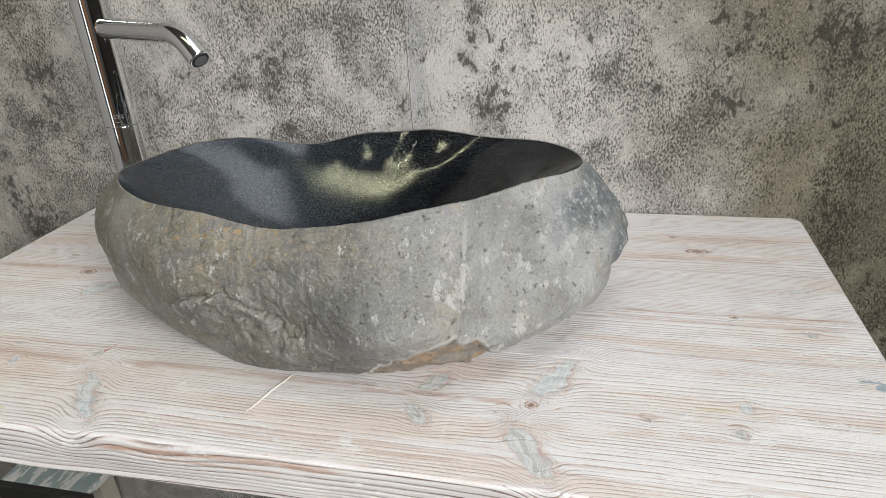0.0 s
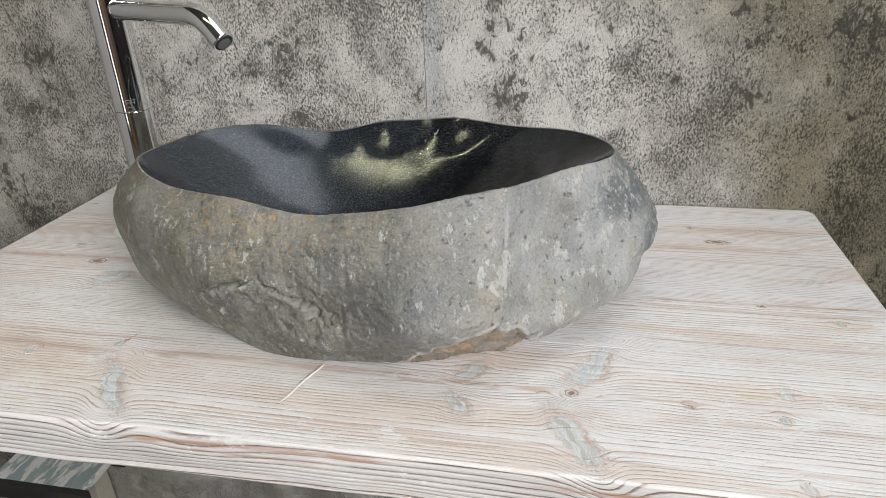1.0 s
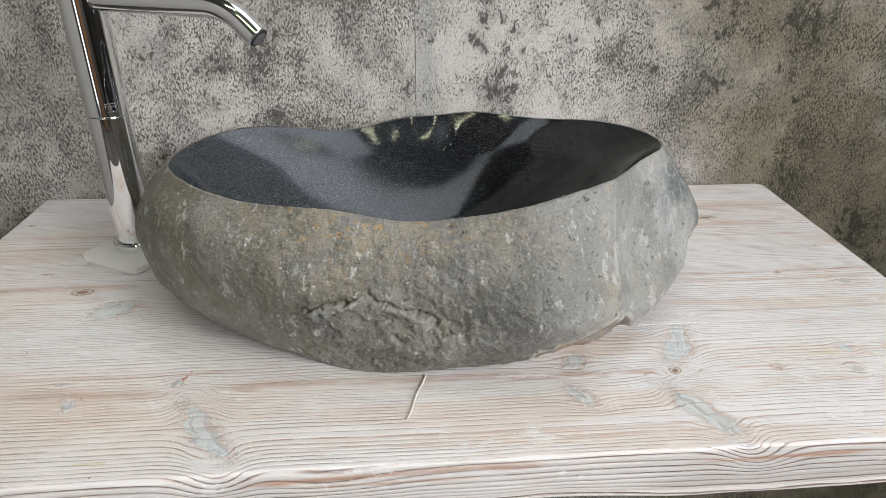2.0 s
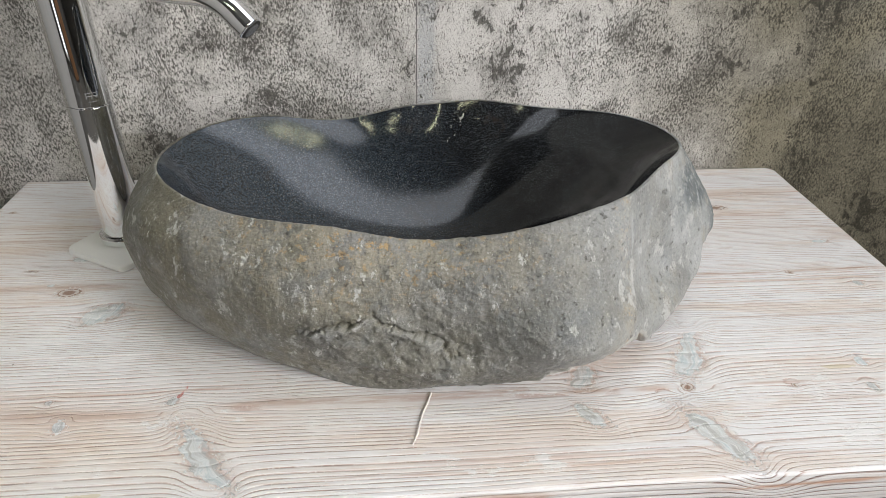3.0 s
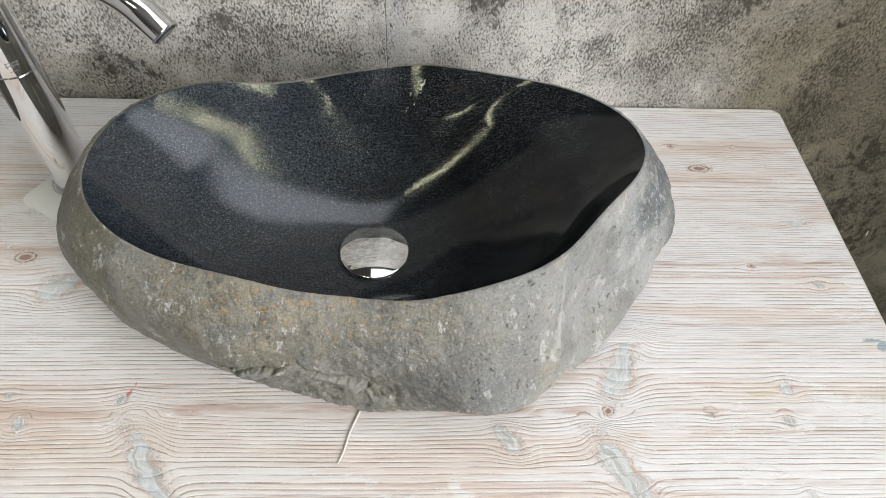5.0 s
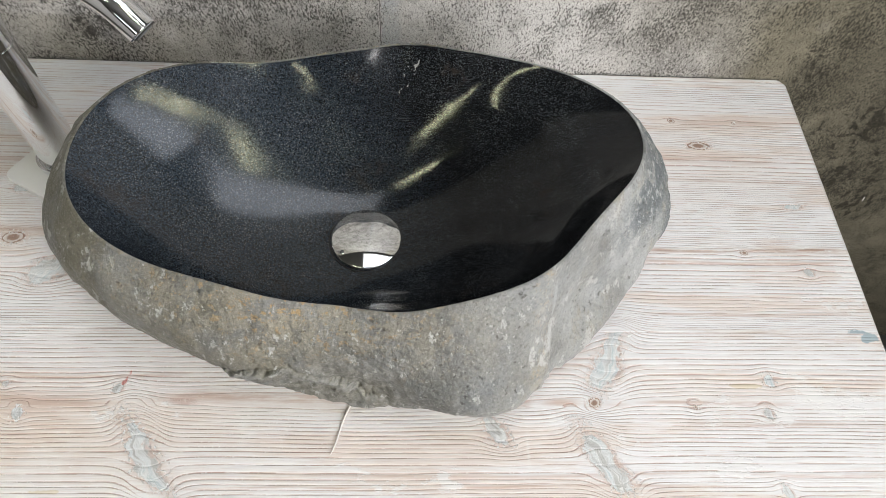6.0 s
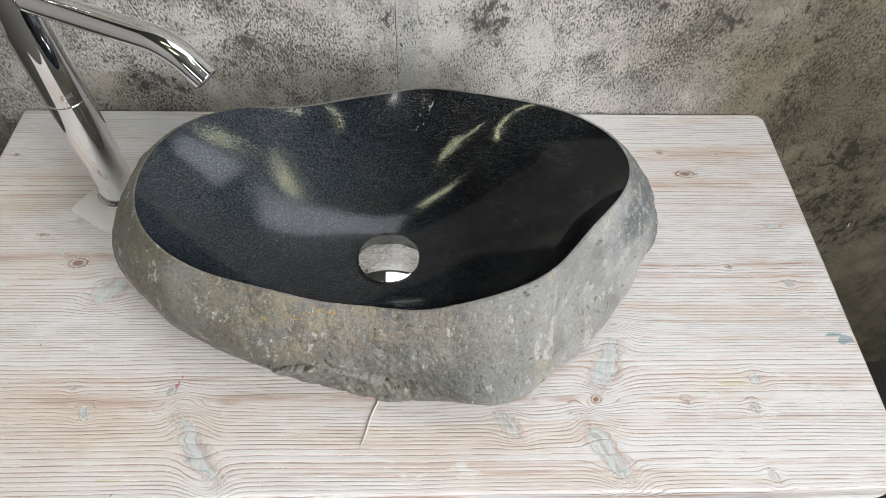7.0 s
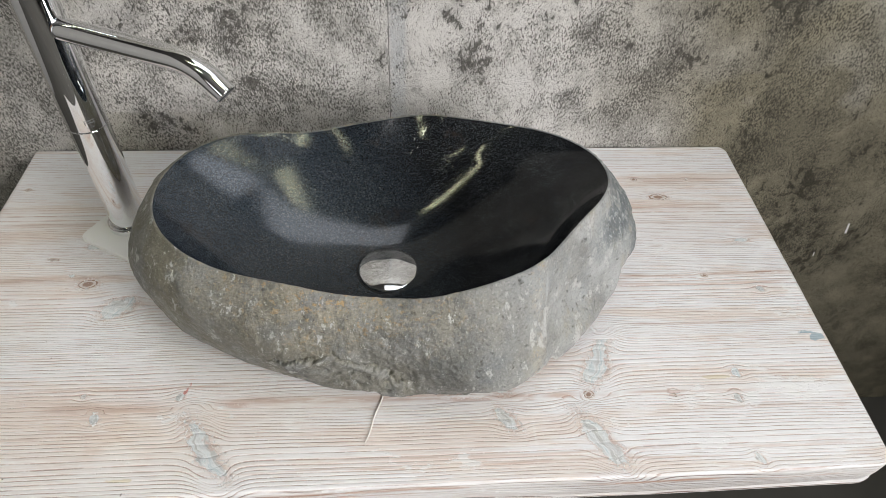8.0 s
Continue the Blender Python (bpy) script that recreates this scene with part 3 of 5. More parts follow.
# flaked patches of the print: x, z, half width, half height, strength
FLAKES_LEFT = [(-0.849, 0.999, 0.032, 0.017, 0.9), (-0.835, 0.95, 0.021, 0.018, 0.7), (-0.884, 0.923, 0.013, 0.01, 0.9), (-0.838, 0.914, 0.013, 0.015, 0.7), (-0.872, 1.059, 0.01, 0.012, 0.5), (-0.844, 1.025, 0.021, 0.013, 0.5), (-0.961, 0.859, 0.012, 0.015, 0.9), (-0.974, 0.797, 0.014, 0.027, 0.9), (-0.899, 0.884, 0.02, 0.039, 0.4), (-0.937, 0.756, 0.03, 0.028, 0.9), (-0.944, 0.798, 0.017, 0.011, 0.5), (-0.936, 0.728, 0.037, 0.016, 0.9), (-0.869, 1.092, 0.025, 0.032, 0.4)]
FLAKES_TAP = [(-0.585, 0.997, 0.017, 0.013, 0.7), (-0.65, 0.968, 0.017, 0.013, 0.6), (-0.509, 0.984, 0.018, 0.01, 0.7), (-0.48, 1.011, 0.01, 0.006, 0.5), (-0.448, 1.007, 0.018, 0.028, 0.9), (-0.452, 0.975, 0.014, 0.01, 0.9), (-0.507, 1.074, 0.043, 0.019, 0.5), (-0.46, 1.05, 0.009, 0.015, 0.5), (-0.515, 0.933, 0.01, 0.013, 0.5), (-0.436, 0.912, 0.017, 0.015, 1.0), (-0.453, 0.917, 0.009, 0.009, 0.7), (-0.663, 0.906, 0.016, 0.011, 0.5), (-0.421, 1.049, 0.034, 0.031, 0.3), (-0.361, 1.059, 0.033, 0.015, 0.45), (-0.621, 1.088, 0.014, 0.009, 0.6)]
FLAKES_MIDDLE = [(-0.151, 1.07, 0.007, 0.013, 1.1), (-0.154, 1.032, 0.009, 0.01, 1.1), (-0.165, 1.014, 0.01, 0.01, 1.1), (-0.153, 1.003, 0.005, 0.009, 1.0), (-0.128, 1.035, 0.004, 0.006, 1.0), (-0.113, 1.033, 0.003, 0.004, 0.9), (-0.113, 1.022, 0.007, 0.003, 0.8), (-0.125, 0.995, 0.003, 0.007, 0.9), (-0.102, 0.997, 0.003, 0.005, 1.0), (-0.129, 0.966, 0.01, 0.01, 1.1), (-0.114, 0.969, 0.006, 0.006, 0.9), (-0.134, 0.943, 0.017, 0.016, 1.0), (-0.11, 0.95, 0.007, 0.011, 0.8), (-0.118, 0.919, 0.007, 0.006, 0.9)]
FLAKES_SMALL = [(-0.138, 0.927, 0.008, 0.012, 0.6), (-0.195, 1.051, 0.008, 0.022, 0.4), (-0.2, 1.022, 0.009, 0.007, 0.5), (-0.045, 1.071, 0.012, 0.01, 0.5), (-0.073, 1.051, 0.003, 0.009, 0.5), (-0.004, 1.034, 0.003, 0.006, 0.7), (-0.03, 1.012, 0.007, 0.006, 0.7), (-0.033, 0.991, 0.004, 0.007, 0.6), (0.017, 0.99, 0.011, 0.008, 0.6), (0.025, 0.979, 0.006, 0.005, 0.7), (-0.221, 1.008, 0.004, 0.015, 0.7), (-0.054, 0.947, 0.012, 0.014, 0.5), (-0.077, 1.027, 0.008, 0.007, 0.5), (-0.253, 0.95, 0.006, 0.009, 0.7), (-0.227, 0.97, 0.003, 0.009, 0.5), (0.015, 0.895, 0.006, 0.005, 0.6)]
FLAKES_RIGHT = [(0.172, 1.042, 0.022, 0.027, 0.6), (0.148, 1.055, 0.008, 0.016, 0.7), (0.165, 0.95, 0.018, 0.025, 0.75), (0.19, 0.954, 0.014, 0.018, 0.5), (0.156, 1.016, 0.016, 0.008, 0.6), (0.271, 1.033, 0.019, 0.029, 0.85), (0.296, 1.026, 0.007, 0.026, 0.9), (0.321, 1.047, 0.005, 0.012, 1.0), (0.303, 1.007, 0.006, 0.004, 1.2), (0.083, 0.972, 0.004, 0.004, 1.5), (0.298, 0.924, 0.004, 0.003, 1.6), (0.284, 0.967, 0.002, 0.01, 0.5), (0.229, 0.995, 0.013, 0.014, 0.35), (0.203, 0.914, 0.008, 0.007, 0.5), (0.308, 0.89, 0.006, 0.004, 0.7)]
FLAKES_LOW = [(-0.57, 0.85, 0.019, 0.012, 1.15), (-0.529, 0.84, 0.009, 0.008, 0.9), (-0.429, 0.91, 0.015, 0.013, 0.9), (-0.484, 0.864, 0.009, 0.005, 0.6), (-0.446, 0.997, 0.007, 0.016, 0.9), (-0.424, 1.019, 0.007, 0.014, 0.8), (-0.5, 0.977, 0.009, 0.006, 0.8), (-0.517, 1.019, 0.005, 0.011, 0.7), (-0.564, 1.011, 0.021, 0.011, 0.6), (-0.585, 0.988, 0.011, 0.004, 0.8), (-0.412, 0.897, 0.009, 0.012, 0.8), (-0.803, 0.775, 0.016, 0.011, 0.7), (0.319, 0.786, 0.019, 0.047, 0.6), (0.446, 0.713, 0.03, 0.039, 0.9), (0.468, 0.619, 0.043, 0.059, 0.7), (0.599, 0.572, 0.016, 0.039, 0.8), (0.405, 0.861, 0.027, 0.021, 0.4), (0.329, 0.871, 0.022, 0.02, 0.5), (0.372, 0.714, 0.005, 0.01, 0.9), (0.525, 0.589, 0.011, 0.023, 0.8), (0.532, 0.527, 0.034, 0.05, 0.6), (0.53, 0.686, 0.025, 0.02, 0.5), (0.518, 0.784, 0.024, 0.023, 0.5)]
# cracks in the print: runs of x, z
CRACKS = [[(0.001, 1.071), (-0.007, 1.06), (-0.019, 1.052), (-0.021, 1.033), (-0.012, 1.017)],
          [(-0.019, 1.052), (-0.031, 1.064)],
          [(0.004, 0.998), (0.0, 0.976), (0.004, 0.967), (0.009, 0.95), (0.017, 0.939)],
          [(0.004, 0.967), (-0.006, 0.96)],
          [(-0.391, 0.979), (-0.394, 0.95), (-0.387, 0.934), (-0.363, 0.917)],
          [(-0.821, 0.946), (-0.809, 0.918), (-0.803, 0.89), (-0.806, 0.867), (-0.832, 0.822)],
          [(-0.801, 1.029), (-0.786, 1.014)],
          [(-0.477, 1.007), (-0.459, 0.983)],
          [(-0.253, 0.954), (-0.266, 0.942), (-0.283, 0.946)]]


def papered_wall():
    """The wall behind the basin: masonry, and strips of wallpaper butted at hairline seams."""
    x0, x1, zc = ROOM[0], ROOM[1], ROOM[3]
    wall = tagged(new("wall_north"), "wall covered in grey distressed concrete-look wallpaper", "wall", kind="structure")
    part("masonry", boxed(x0 - 0.1, x1 + 0.25, WALL + 0.0006, WALL + 0.1, 0, zc), PASTE, wall)
    light_at = [(-0.195, 1.00, 0.05, 0.07, 1.0), (-0.09, 1.03, 0.06, 0.07, 1.0), (-0.55, 0.93, 0.07, 0.05, 0.8), (-0.62, 0.86, 0.06, 0.03, 0.9), (-0.30, 0.90, 0.06, 0.04, 0.6), (-0.05, 0.93, 0.08, 0.08, 0.8), (-0.75, 0.82, 0.08, 0.06, 0.6), (-0.48, 1.05, 0.05, 0.04, 0.4), (0.06, 1.0, 0.05, 0.06, 0.5)]
    seams = [x0 - 0.1, -1.834, -1.304, -0.774, -0.2435, 0.286, 0.816, 1.346, x1]
    for a, b in zip(seams, seams[1:]):
        near = a > -1.4 and b < 0.9
        xs = np.linspace(a + 0.0005 * (a == -0.2435), b - 0.0005 * (b == -0.2435), max(2, int((b - a) / (0.0032 if near else 0.03))))
        zs = np.concatenate([np.linspace(0, 0.45, 20, endpoint=False), np.linspace(0.45, 1.20, 235 if near else 30, endpoint=False), np.linspace(1.20, zc, 40)])
        X, Z = np.meshgrid(xs, zs)
        seam = np.minimum(np.where(a == -0.2435, X - a, 9.0), np.where(b == -0.2435, b - X, 9.0))
        Y = WALL - 0.0004 + 0.0007 * np.exp(-seam / 0.0008)
        data = grid_mesh("wallpaper_strip", np.stack([X, Y, Z], -1))
        P = np.stack([X, 0 * X, Z], -1)
        ragged = 1 + 0.35 * fbm(P, 0.02, 3, seed=3.0)
        dark = 0 * X
        for x, z, rx, rz, strength in FLAKES_LEFT + FLAKES_TAP + FLAKES_MIDDLE + FLAKES_SMALL + FLAKES_RIGHT + FLAKES_LOW:
            dark = np.maximum(dark, strength * np.exp(-(((X - x) / (1.5 * rx)) ** 2 + ((Z - z) / (1.5 * rz)) ** 2))) if near else dark
        light = sum(k * bump_at(X, Z, x, z, rx, rz) for x, z, rx, rz, k in light_at)
        # brown blotches of print, plus shade painted in at the right and low down
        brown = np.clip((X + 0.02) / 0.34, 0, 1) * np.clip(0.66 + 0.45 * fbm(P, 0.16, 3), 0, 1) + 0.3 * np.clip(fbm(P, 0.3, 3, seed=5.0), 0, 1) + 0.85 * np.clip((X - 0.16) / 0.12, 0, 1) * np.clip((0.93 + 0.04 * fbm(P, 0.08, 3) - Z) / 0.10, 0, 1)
        # darker band just over the top at left, darker left end
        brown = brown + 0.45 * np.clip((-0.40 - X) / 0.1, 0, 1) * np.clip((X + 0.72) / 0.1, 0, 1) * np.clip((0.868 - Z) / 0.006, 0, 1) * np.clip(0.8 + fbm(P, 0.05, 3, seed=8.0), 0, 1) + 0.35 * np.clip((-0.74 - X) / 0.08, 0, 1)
        rough = np.where(X < -0.2435, 0.68, np.where(X < 0.0, 0.28, 0.62)) + 0.25 * fbm(P, 0.10, 3, seed=15.0)
        crack = np.full(X.shape, 0.02)
        for line in CRACKS if near else []:
            for (xa, za), (xb, zb) in zip(line, line[1:]):
                t = np.clip(((X - xa) * (xb - xa) + (Z - za) * (zb - za)) / ((xb - xa) ** 2 + (zb - za) ** 2), 0, 1)
                crack = np.minimum(crack, np.hypot(X - xa - t * (xb - xa), Z - za - t * (zb - za)))
        field(data, "dark", np.clip(dark * ragged, 0, 2))
        field(data, "light", np.clip(light, 0, 1))
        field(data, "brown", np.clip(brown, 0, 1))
        field(data, "rough", np.clip(rough, 0, 1))
        field(data, "crack", crack)
        field(data, "cool", np.clip((X + 0.2435) / 0.002, 0, 1) * np.clip((-0.218 - X) / 0.006, 0, 1) * np.clip(0.8 + 0.5 * fbm(P, 0.04, 3, seed=2.0), 0, 1))
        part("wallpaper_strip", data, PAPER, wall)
    scar = bmesh.new()
    for x, z, lx, lz in ((0.577, 0.612, 0.004, 0.013), (0.545, 0.545, 0.002, 0.006)):
        made = bmesh.ops.create_grid(scar, x_segments=1, y_segments=1, size=0.5, matrix=Matrix.Translation((x, WALL - 0.0014, z)) @ pose(0, 0, 0, 90, -12, 0) @ Matrix.Diagonal((lx, 2 * lz, 1, 1)))
    part("torn_spot", scar, WHITE, wall, "small pale torn spot in the wallpaper")


room()
papered_wall()

# ---- the wooden top ----
# knots: x, y, half width along the grain, half width across it, lean, grey filler share
KNOTS = [(-0.431, 0.383, 0.011, 0.03, -1.15, 1), (-0.464, 0.441, 0.0045, 0.0045, 0.4, 0.6), (-0.565, 0.445, 0.003, 0.003, 0, 0.5), (-0.547, 0.418, 0.0045, 0.006, 0, 0.8),
         (-0.124, 0.401, 0.009, 0.012, -0.8, 0.7), (-0.029, 0.373, 0.011, 0.028, -0.95, 1), (-0.013, 0.471, 0.012, 0.027, 0.75, 0.8), (-0.033, 0.4275, 0.0055, 0.005, 0, 0.1),
         (0.062, 0.424, 0.00225, 0.00263, 0, 0.2), (0.13, 0.417, 0.0045, 0.00525, 0, 0.6), (0.141, 0.45, 0.00525, 0.006, -0.3, 0.7), (0.218, 0.569, 0.0045, 0.0045, 0, 0.7),
         (0.153, 0.593, 0.0045, 0.003, 0, 0.1), (0.112, 0.781, 0.0045, 0.00375, 0, 0.1), (0.136, 0.742, 0.013, 0.006, -0.9, 0.15), (0.19, 0.78, 0.00225, 0.00225, 0, 0.1),
         (0.225, 0.655, 0.012, 0.003, 0, 0.6), (-0.607, 0.599, 0.011, 0.007, 0, 0.15), (-0.63, 0.613, 0.0045, 0.00225, 0, 0.9), (-0.56, 0.562, 0.016, 0.016, 0.8, 0.9),
         (-0.741, 0.773, 0.00375, 0.003, 0, 0.2), (-0.66, 0.64, 0.0075, 0.00225, 0, 0.4), (0.128, 0.346, 0.00375, 0.006, -0.5, 0.9), (-0.615, 0.662, 0.012, 0.006, 0, 0.9),
         (-0.12, 0.446, 0.01, 0.013, 0.6, 0.7)]
SEAMS = [0.4995, 0.620, 0.735]          # joints between the glued planks
X0, X1, YF, YB, THICK = -0.764, 0.281, 0.331, 0.857, 0.052


def ring_count(X, W, side):
    """The wood's ring count at a place; it flows round the knots and breaks at the joints."""
    P = np.stack([X / 6.0, W, 0 * X + side], -1)
    Wd = W + 0.0026 * fbm(np.stack([X / 7.0, W * 1.2, 0 * X + side], -1), 0.075, 2, 0.35) + 0.0005 * fbm(np.stack([X, W * 2, 0 * X], -1), 0.06, 2, seed=9.0)
    # flat-sawn strip through the front plank: the heart lies bare and the rings run along either side
    half = np.clip(0.0036 + 0.0030 * fbm(np.stack([X, 0 * X, 0 * X], -1), 0.11, 2, seed=12.0) + 0.0035 * np.exp(-((X + 0.036) / 0.020) ** 2), 0.0004, 0.008)
    heart = W - 0.4275 - 0.0015 * np.sin(X * 14)
    Wd = Wd - np.where(side < 0.5, np.clip(heart, -half, half) * np.exp(-(heart / 0.03) ** 2), 0)
    Wd = np.where((side < 0.5) & (W < YF + 0.004), YF + 0.004 + (Wd - YF - 0.004) * 0.62, Wd)
    for x, y, rx, ry, lean, _ in KNOTS:
        dx, dy = X - x - lean * (W - y) * 0.4, W - y
        rho = (dx / (1.5 * rx + 0.004)) ** 2 + (dy / (1.25 * ry + 0.003)) ** 2
        Wd = Wd - dy * np.minimum(1.0, 1.0 / (rho + 0.05)) * np.exp(-((dx / (1.9 * rx + 0.005)) ** 2)) * np.exp(-((dy / (1.45 * ry + 0.004)) ** 2)) * 0.75
    for x, w in ((-0.418, 0.022), (-0.330, 0.05), (0.004, 0.024), (0.16, 0.05), (-0.62, 0.06)):
        Wd = Wd + 0.006 * np.exp(-((X - x) / w) ** 2) * np.exp(-((W - YF + 0.012) / 0.014) ** 2) * (side < 0.5)
    dens = 1.0 / 0.0039
    return Wd * dens + 4.5 * fbm(np.stack([0 * X, Wd, side], -1), 0.07, 2, seed=3.0)


def wooden_top():
    top = thing("table_top", ((X0 + X1) / 2, (YF + YB) / 2, TOP - THICK), "thick brushed pine slab limed white with grey filled knots", "table top")
    bounds = [YF] + SEAMS + [YB]
    for i, (a, b) in enumerate(zip(bounds, bounds[1:])):
        nx = 440
        xs = np.linspace(X0, X1, nx)
        # cross-section from the back edge of the plank over the top and, on the front plank, down the rounded face
        ys = np.arange(b, a + (0.0055 if i == 0 else 0.0), -0.0009)
        sec = [(y, 0.0, b - y) for y in ys]
        run = sec[-1][2]
        if i == 0:
            R = 0.0045
            for k in range(1, 15):
                an = math.pi / 2 * k / 14
                sec.append((a + R - R * math.sin(an) * 1.0 + 0.001, -R * (1 - math.cos(an)), run + R * an))
            zlow = np.arange(-R - 0.001, -THICK + 0.006, -0.001)
            for z in zlow:
                sec.append((a + 0.0008 + 0.002 * ((z + R) / THICK) ** 2 * 4, z, run + R * math.pi / 2 - R - z))
            run2 = sec[-1][2]
            for k in range(1, 9):
                an = math.pi / 2 * k / 8
                sec.append((a + 0.004 + 0.006 * (1 - math.cos(an)), -THICK + 0.006 - 0.006 * math.sin(an), run2 + 0.006 * an))
            sec.append((a + 0.05, -THICK, run2 + 0.06))
            sec.append((b, -THICK, run2 + 0.2))
        else:
            sec.append((a + 0.0001, 0.0, b - a - 0.0001))
            sec.append((a, -0.0001, b - a))
            sec.append((a + 0.0004, -THICK, b - a + 0.05))
            sec.append((b, -THICK, b - a + 0.1))
        sec = np.array(sec)
        X, Y = np.meshgrid(xs, sec[:, 0])
        # the right end tapers slightly towards the front
        right = X1 - 0.0010 - (YB - Y) * 0.024 - 0.008 * np.clip(1 - (YB - Y) / 0.010, 0, 1) ** 2
        X = X0 + (X - X0) / (X1 - X0) * (right - X0)
        Z = TOP + np.broadcast_to(sec[:, 1][:, None], X.shape).copy()
        W = b - np.broadcast_to(sec[:, 2][:, None], X.shape)      # flattened y, runs on down the front face
        side = np.full(X.shape, 1.7 * i)
        ring = ring_count(X, W, side)
        face = np.clip((Z - TOP + THICK) / 0.005, 0, 1)
        cyc = ring % 1.0
        groove = np.clip((cyc - 0.45) / 0.3, 0, 1) * np.clip((0.98 - cyc) / 0.12, 0, 1)
        P = np.stack([X, W, side], -1)
        front = np.clip((TOP - 0.0003 - Z) / 0.0030, 0, 1)
        lump = fbm(P * [0.5, 1, 1], 0.10, 3)
        depth = (0.0002 + 0.0009 * front) * groove * np.clip(0.6 + fbm(P * [0.3, 1, 1], 0.05, 2, seed=4.0), 0.1, 1.2)
        Zt = Z - (1 - front) * (depth - 0.0004 * lump) * face
        Yt = Y + front * (depth - 0.0022 * lump) * face
        # fine open joint along the glued edges
        joint = np.exp(-((b - Y) / 0.0008) ** 2) * (i < 3)
        wave = 0.003 * fbm(np.stack([X, 0 * X, 0 * X], -1), 0.30, 2, seed=2.0)
        if i == 0:
            fade = np.clip((a + 0.06 - Y) / 0.05, 0, 1) * face
            Yt = Yt + wave * fade
            Zt = Zt + np.clip((TOP - THICK + 0.022 - Z) / 0.016, 0, 1) * 0.003 * fbm(np.stack([X, 0 * X, 0 * X], -1), 0.16, 3, seed=8.0)
        # rounded arrises and corners at the ends
        dend = np.minimum(X - X0, right - X)
        Zt = Zt - 0.005 * np.clip(1 - dend / 0.006, 0, 1) ** 2 * np.clip((Z - TOP + 0.014) / 0.014, 0, 1)
        if i == 0:
            corner = np.clip(1 - dend / 0.022, 0, 1) ** 2 * np.clip((a + 0.03 - Y) / 0.03, 0, 1)
            Yt = Yt + 0.008 * corner
        data = grid_mesh("plank", np.stack([X, Yt, Zt], -1), flip=False)
        bm = bmesh.new()
        bm.from_mesh(data)
        bm.verts.ensure_lookup_table()
        n = len(sec)
        for side_ in (0, nx - 1):
            bm.faces.new([bm.verts[r * nx + side_] for r in range(n)])
        bmesh.ops.recalc_face_normals(bm, faces=bm.faces)
        bm.to_mesh(data)
        bm.free()
        knot, fill, across, along, flank = 0 * X, 0 * X, 0 * X, 0 * X, 0 * X
        for x, y, rx, ry, lean, f in KNOTS:
            if not (a - 0.002 <= y <= b + 0.002):
                continue
            dx, dy = X - x - lean * (W - y) * 0.6, W - y
            dx = dx + rx * (0.34 * fbm(P, 0.016, 3, 0.6, 61.0) + 0.12 * np.sin(W * 260 + 40 * x))
            dy = dy + ry * 0.25 * fbm(P, 0.018, 2, seed=67.0)
            k = np.exp(-(((dx / rx) ** 2 + (dy / ry) ** 2) ** 1.3) * 0.7)
            flank = np.where(k > knot, dx / rx, flank)
            fill, across, along = np.where(k > knot, f, fill), np.where(k > knot, dx + x, across), np.where(k > knot, dy + y, along)
            knot = np.maximum(knot, k)

        def stroke(x0, y0, x1, y1, width):
            L2 = (x1 - x0) ** 2 + (y1 - y0) ** 2
            t = np.clip(((X - x0) * (x1 - x0) + (W - y0) * (y1 - y0)) / L2, 0, 1)
            d = np.hypot(X - x0 - t * (x1 - x0), W - y0 - t * (y1 - y0))
            return np.exp(-(d / width) ** 2)

        ragged = np.clip(0.5 + fbm(P, 0.02, 3, seed=6.0), 0, 1)
        field(data, "ring", ring)
        field(data, "front", front)
        field(data, "knot", knot)
        field(data, "fill", fill)
        field(data, "knot_across", across)
        field(data, "flank", flank)
        field(data, "knot_along", along)
        field(data, "red", stroke(-0.462, 0.445, -0.456, 0.462, 0.002) * ragged * 1.5)
        field(data, "white", np.maximum(0.55 * ragged * bump_at(X, W, -0.50, 0.372, 0.05, 0.022), np.maximum(0.9 * ragged * bump_at(X, W, -0.345, 0.410, 0.010, 0.016), 0.5 * ragged * (stroke(-0.306, 0.44, -0.318, 0.37, 0.001) + stroke(-0.10, 0.47, -0.098, 0.34, 0.001)))))
        field(data, "blue", np.clip(1.6 * ragged * (bump_at(X, W, 0.247, 0.492, 0.016, 0.010) + bump_at(X, W, 0.222, 0.592, 0.011, 0.004)), 0, 1))
        bands = [(-0.40, -0.15, 0.3245, 0.0030, 1.0), (-0.36, -0.20, 0.3175, 0.0018, 0.8), (-0.06, 0.10, 0.3225, 0.0025, 1.0), (-0.70, -0.50, 0.320, 0.002, 0.7), (0.10, 0.24, 0.318, 0.002, 0.6), (-0.62, -0.46, 0.428, 0.0080, 0.5), (-0.44, -0.13, 0.432, 0.0045, 0.65), (-0.62, -0.40, 0.452, 0.002, 0.5), (-0.088, -0.040, 0.4265, 0.0040, 1.0), (-0.028, 0.004, 0.4245, 0.0032, 0.8), (-0.16, -0.085, 0.428, 0.0030, 0.8), (0.0, 0.16, 0.427, 0.0015, 0.6), (0.03, 0.27, 0.596, 0.0022, 0.9), (0.02, 0.27, 0.581, 0.0016, 0.6), (-0.76, -0.55, 0.607, 0.005, 0.6), (0.06, 0.24, 0.722, 0.006, 0.4), (-0.76, -0.57, 0.700, 0.003, 0.4), (0.02, 0.26, 0.520, 0.0015, 0.5), (-0.30, 0.27, 0.362, 0.0015, 0.45), (-0.40, 0.10, 0.3525, 0.0012, 0.6), (0.05, 0.27, 0.406, 0.0018, 0.5), (-0.70, -0.50, 0.398, 0.0012, 0.4), (0.10, 0.27, 0.780, 0.008, 0.35), (-0.05, 0.27, 0.690, 0.0015, 0.4)]
        streak = 0 * X
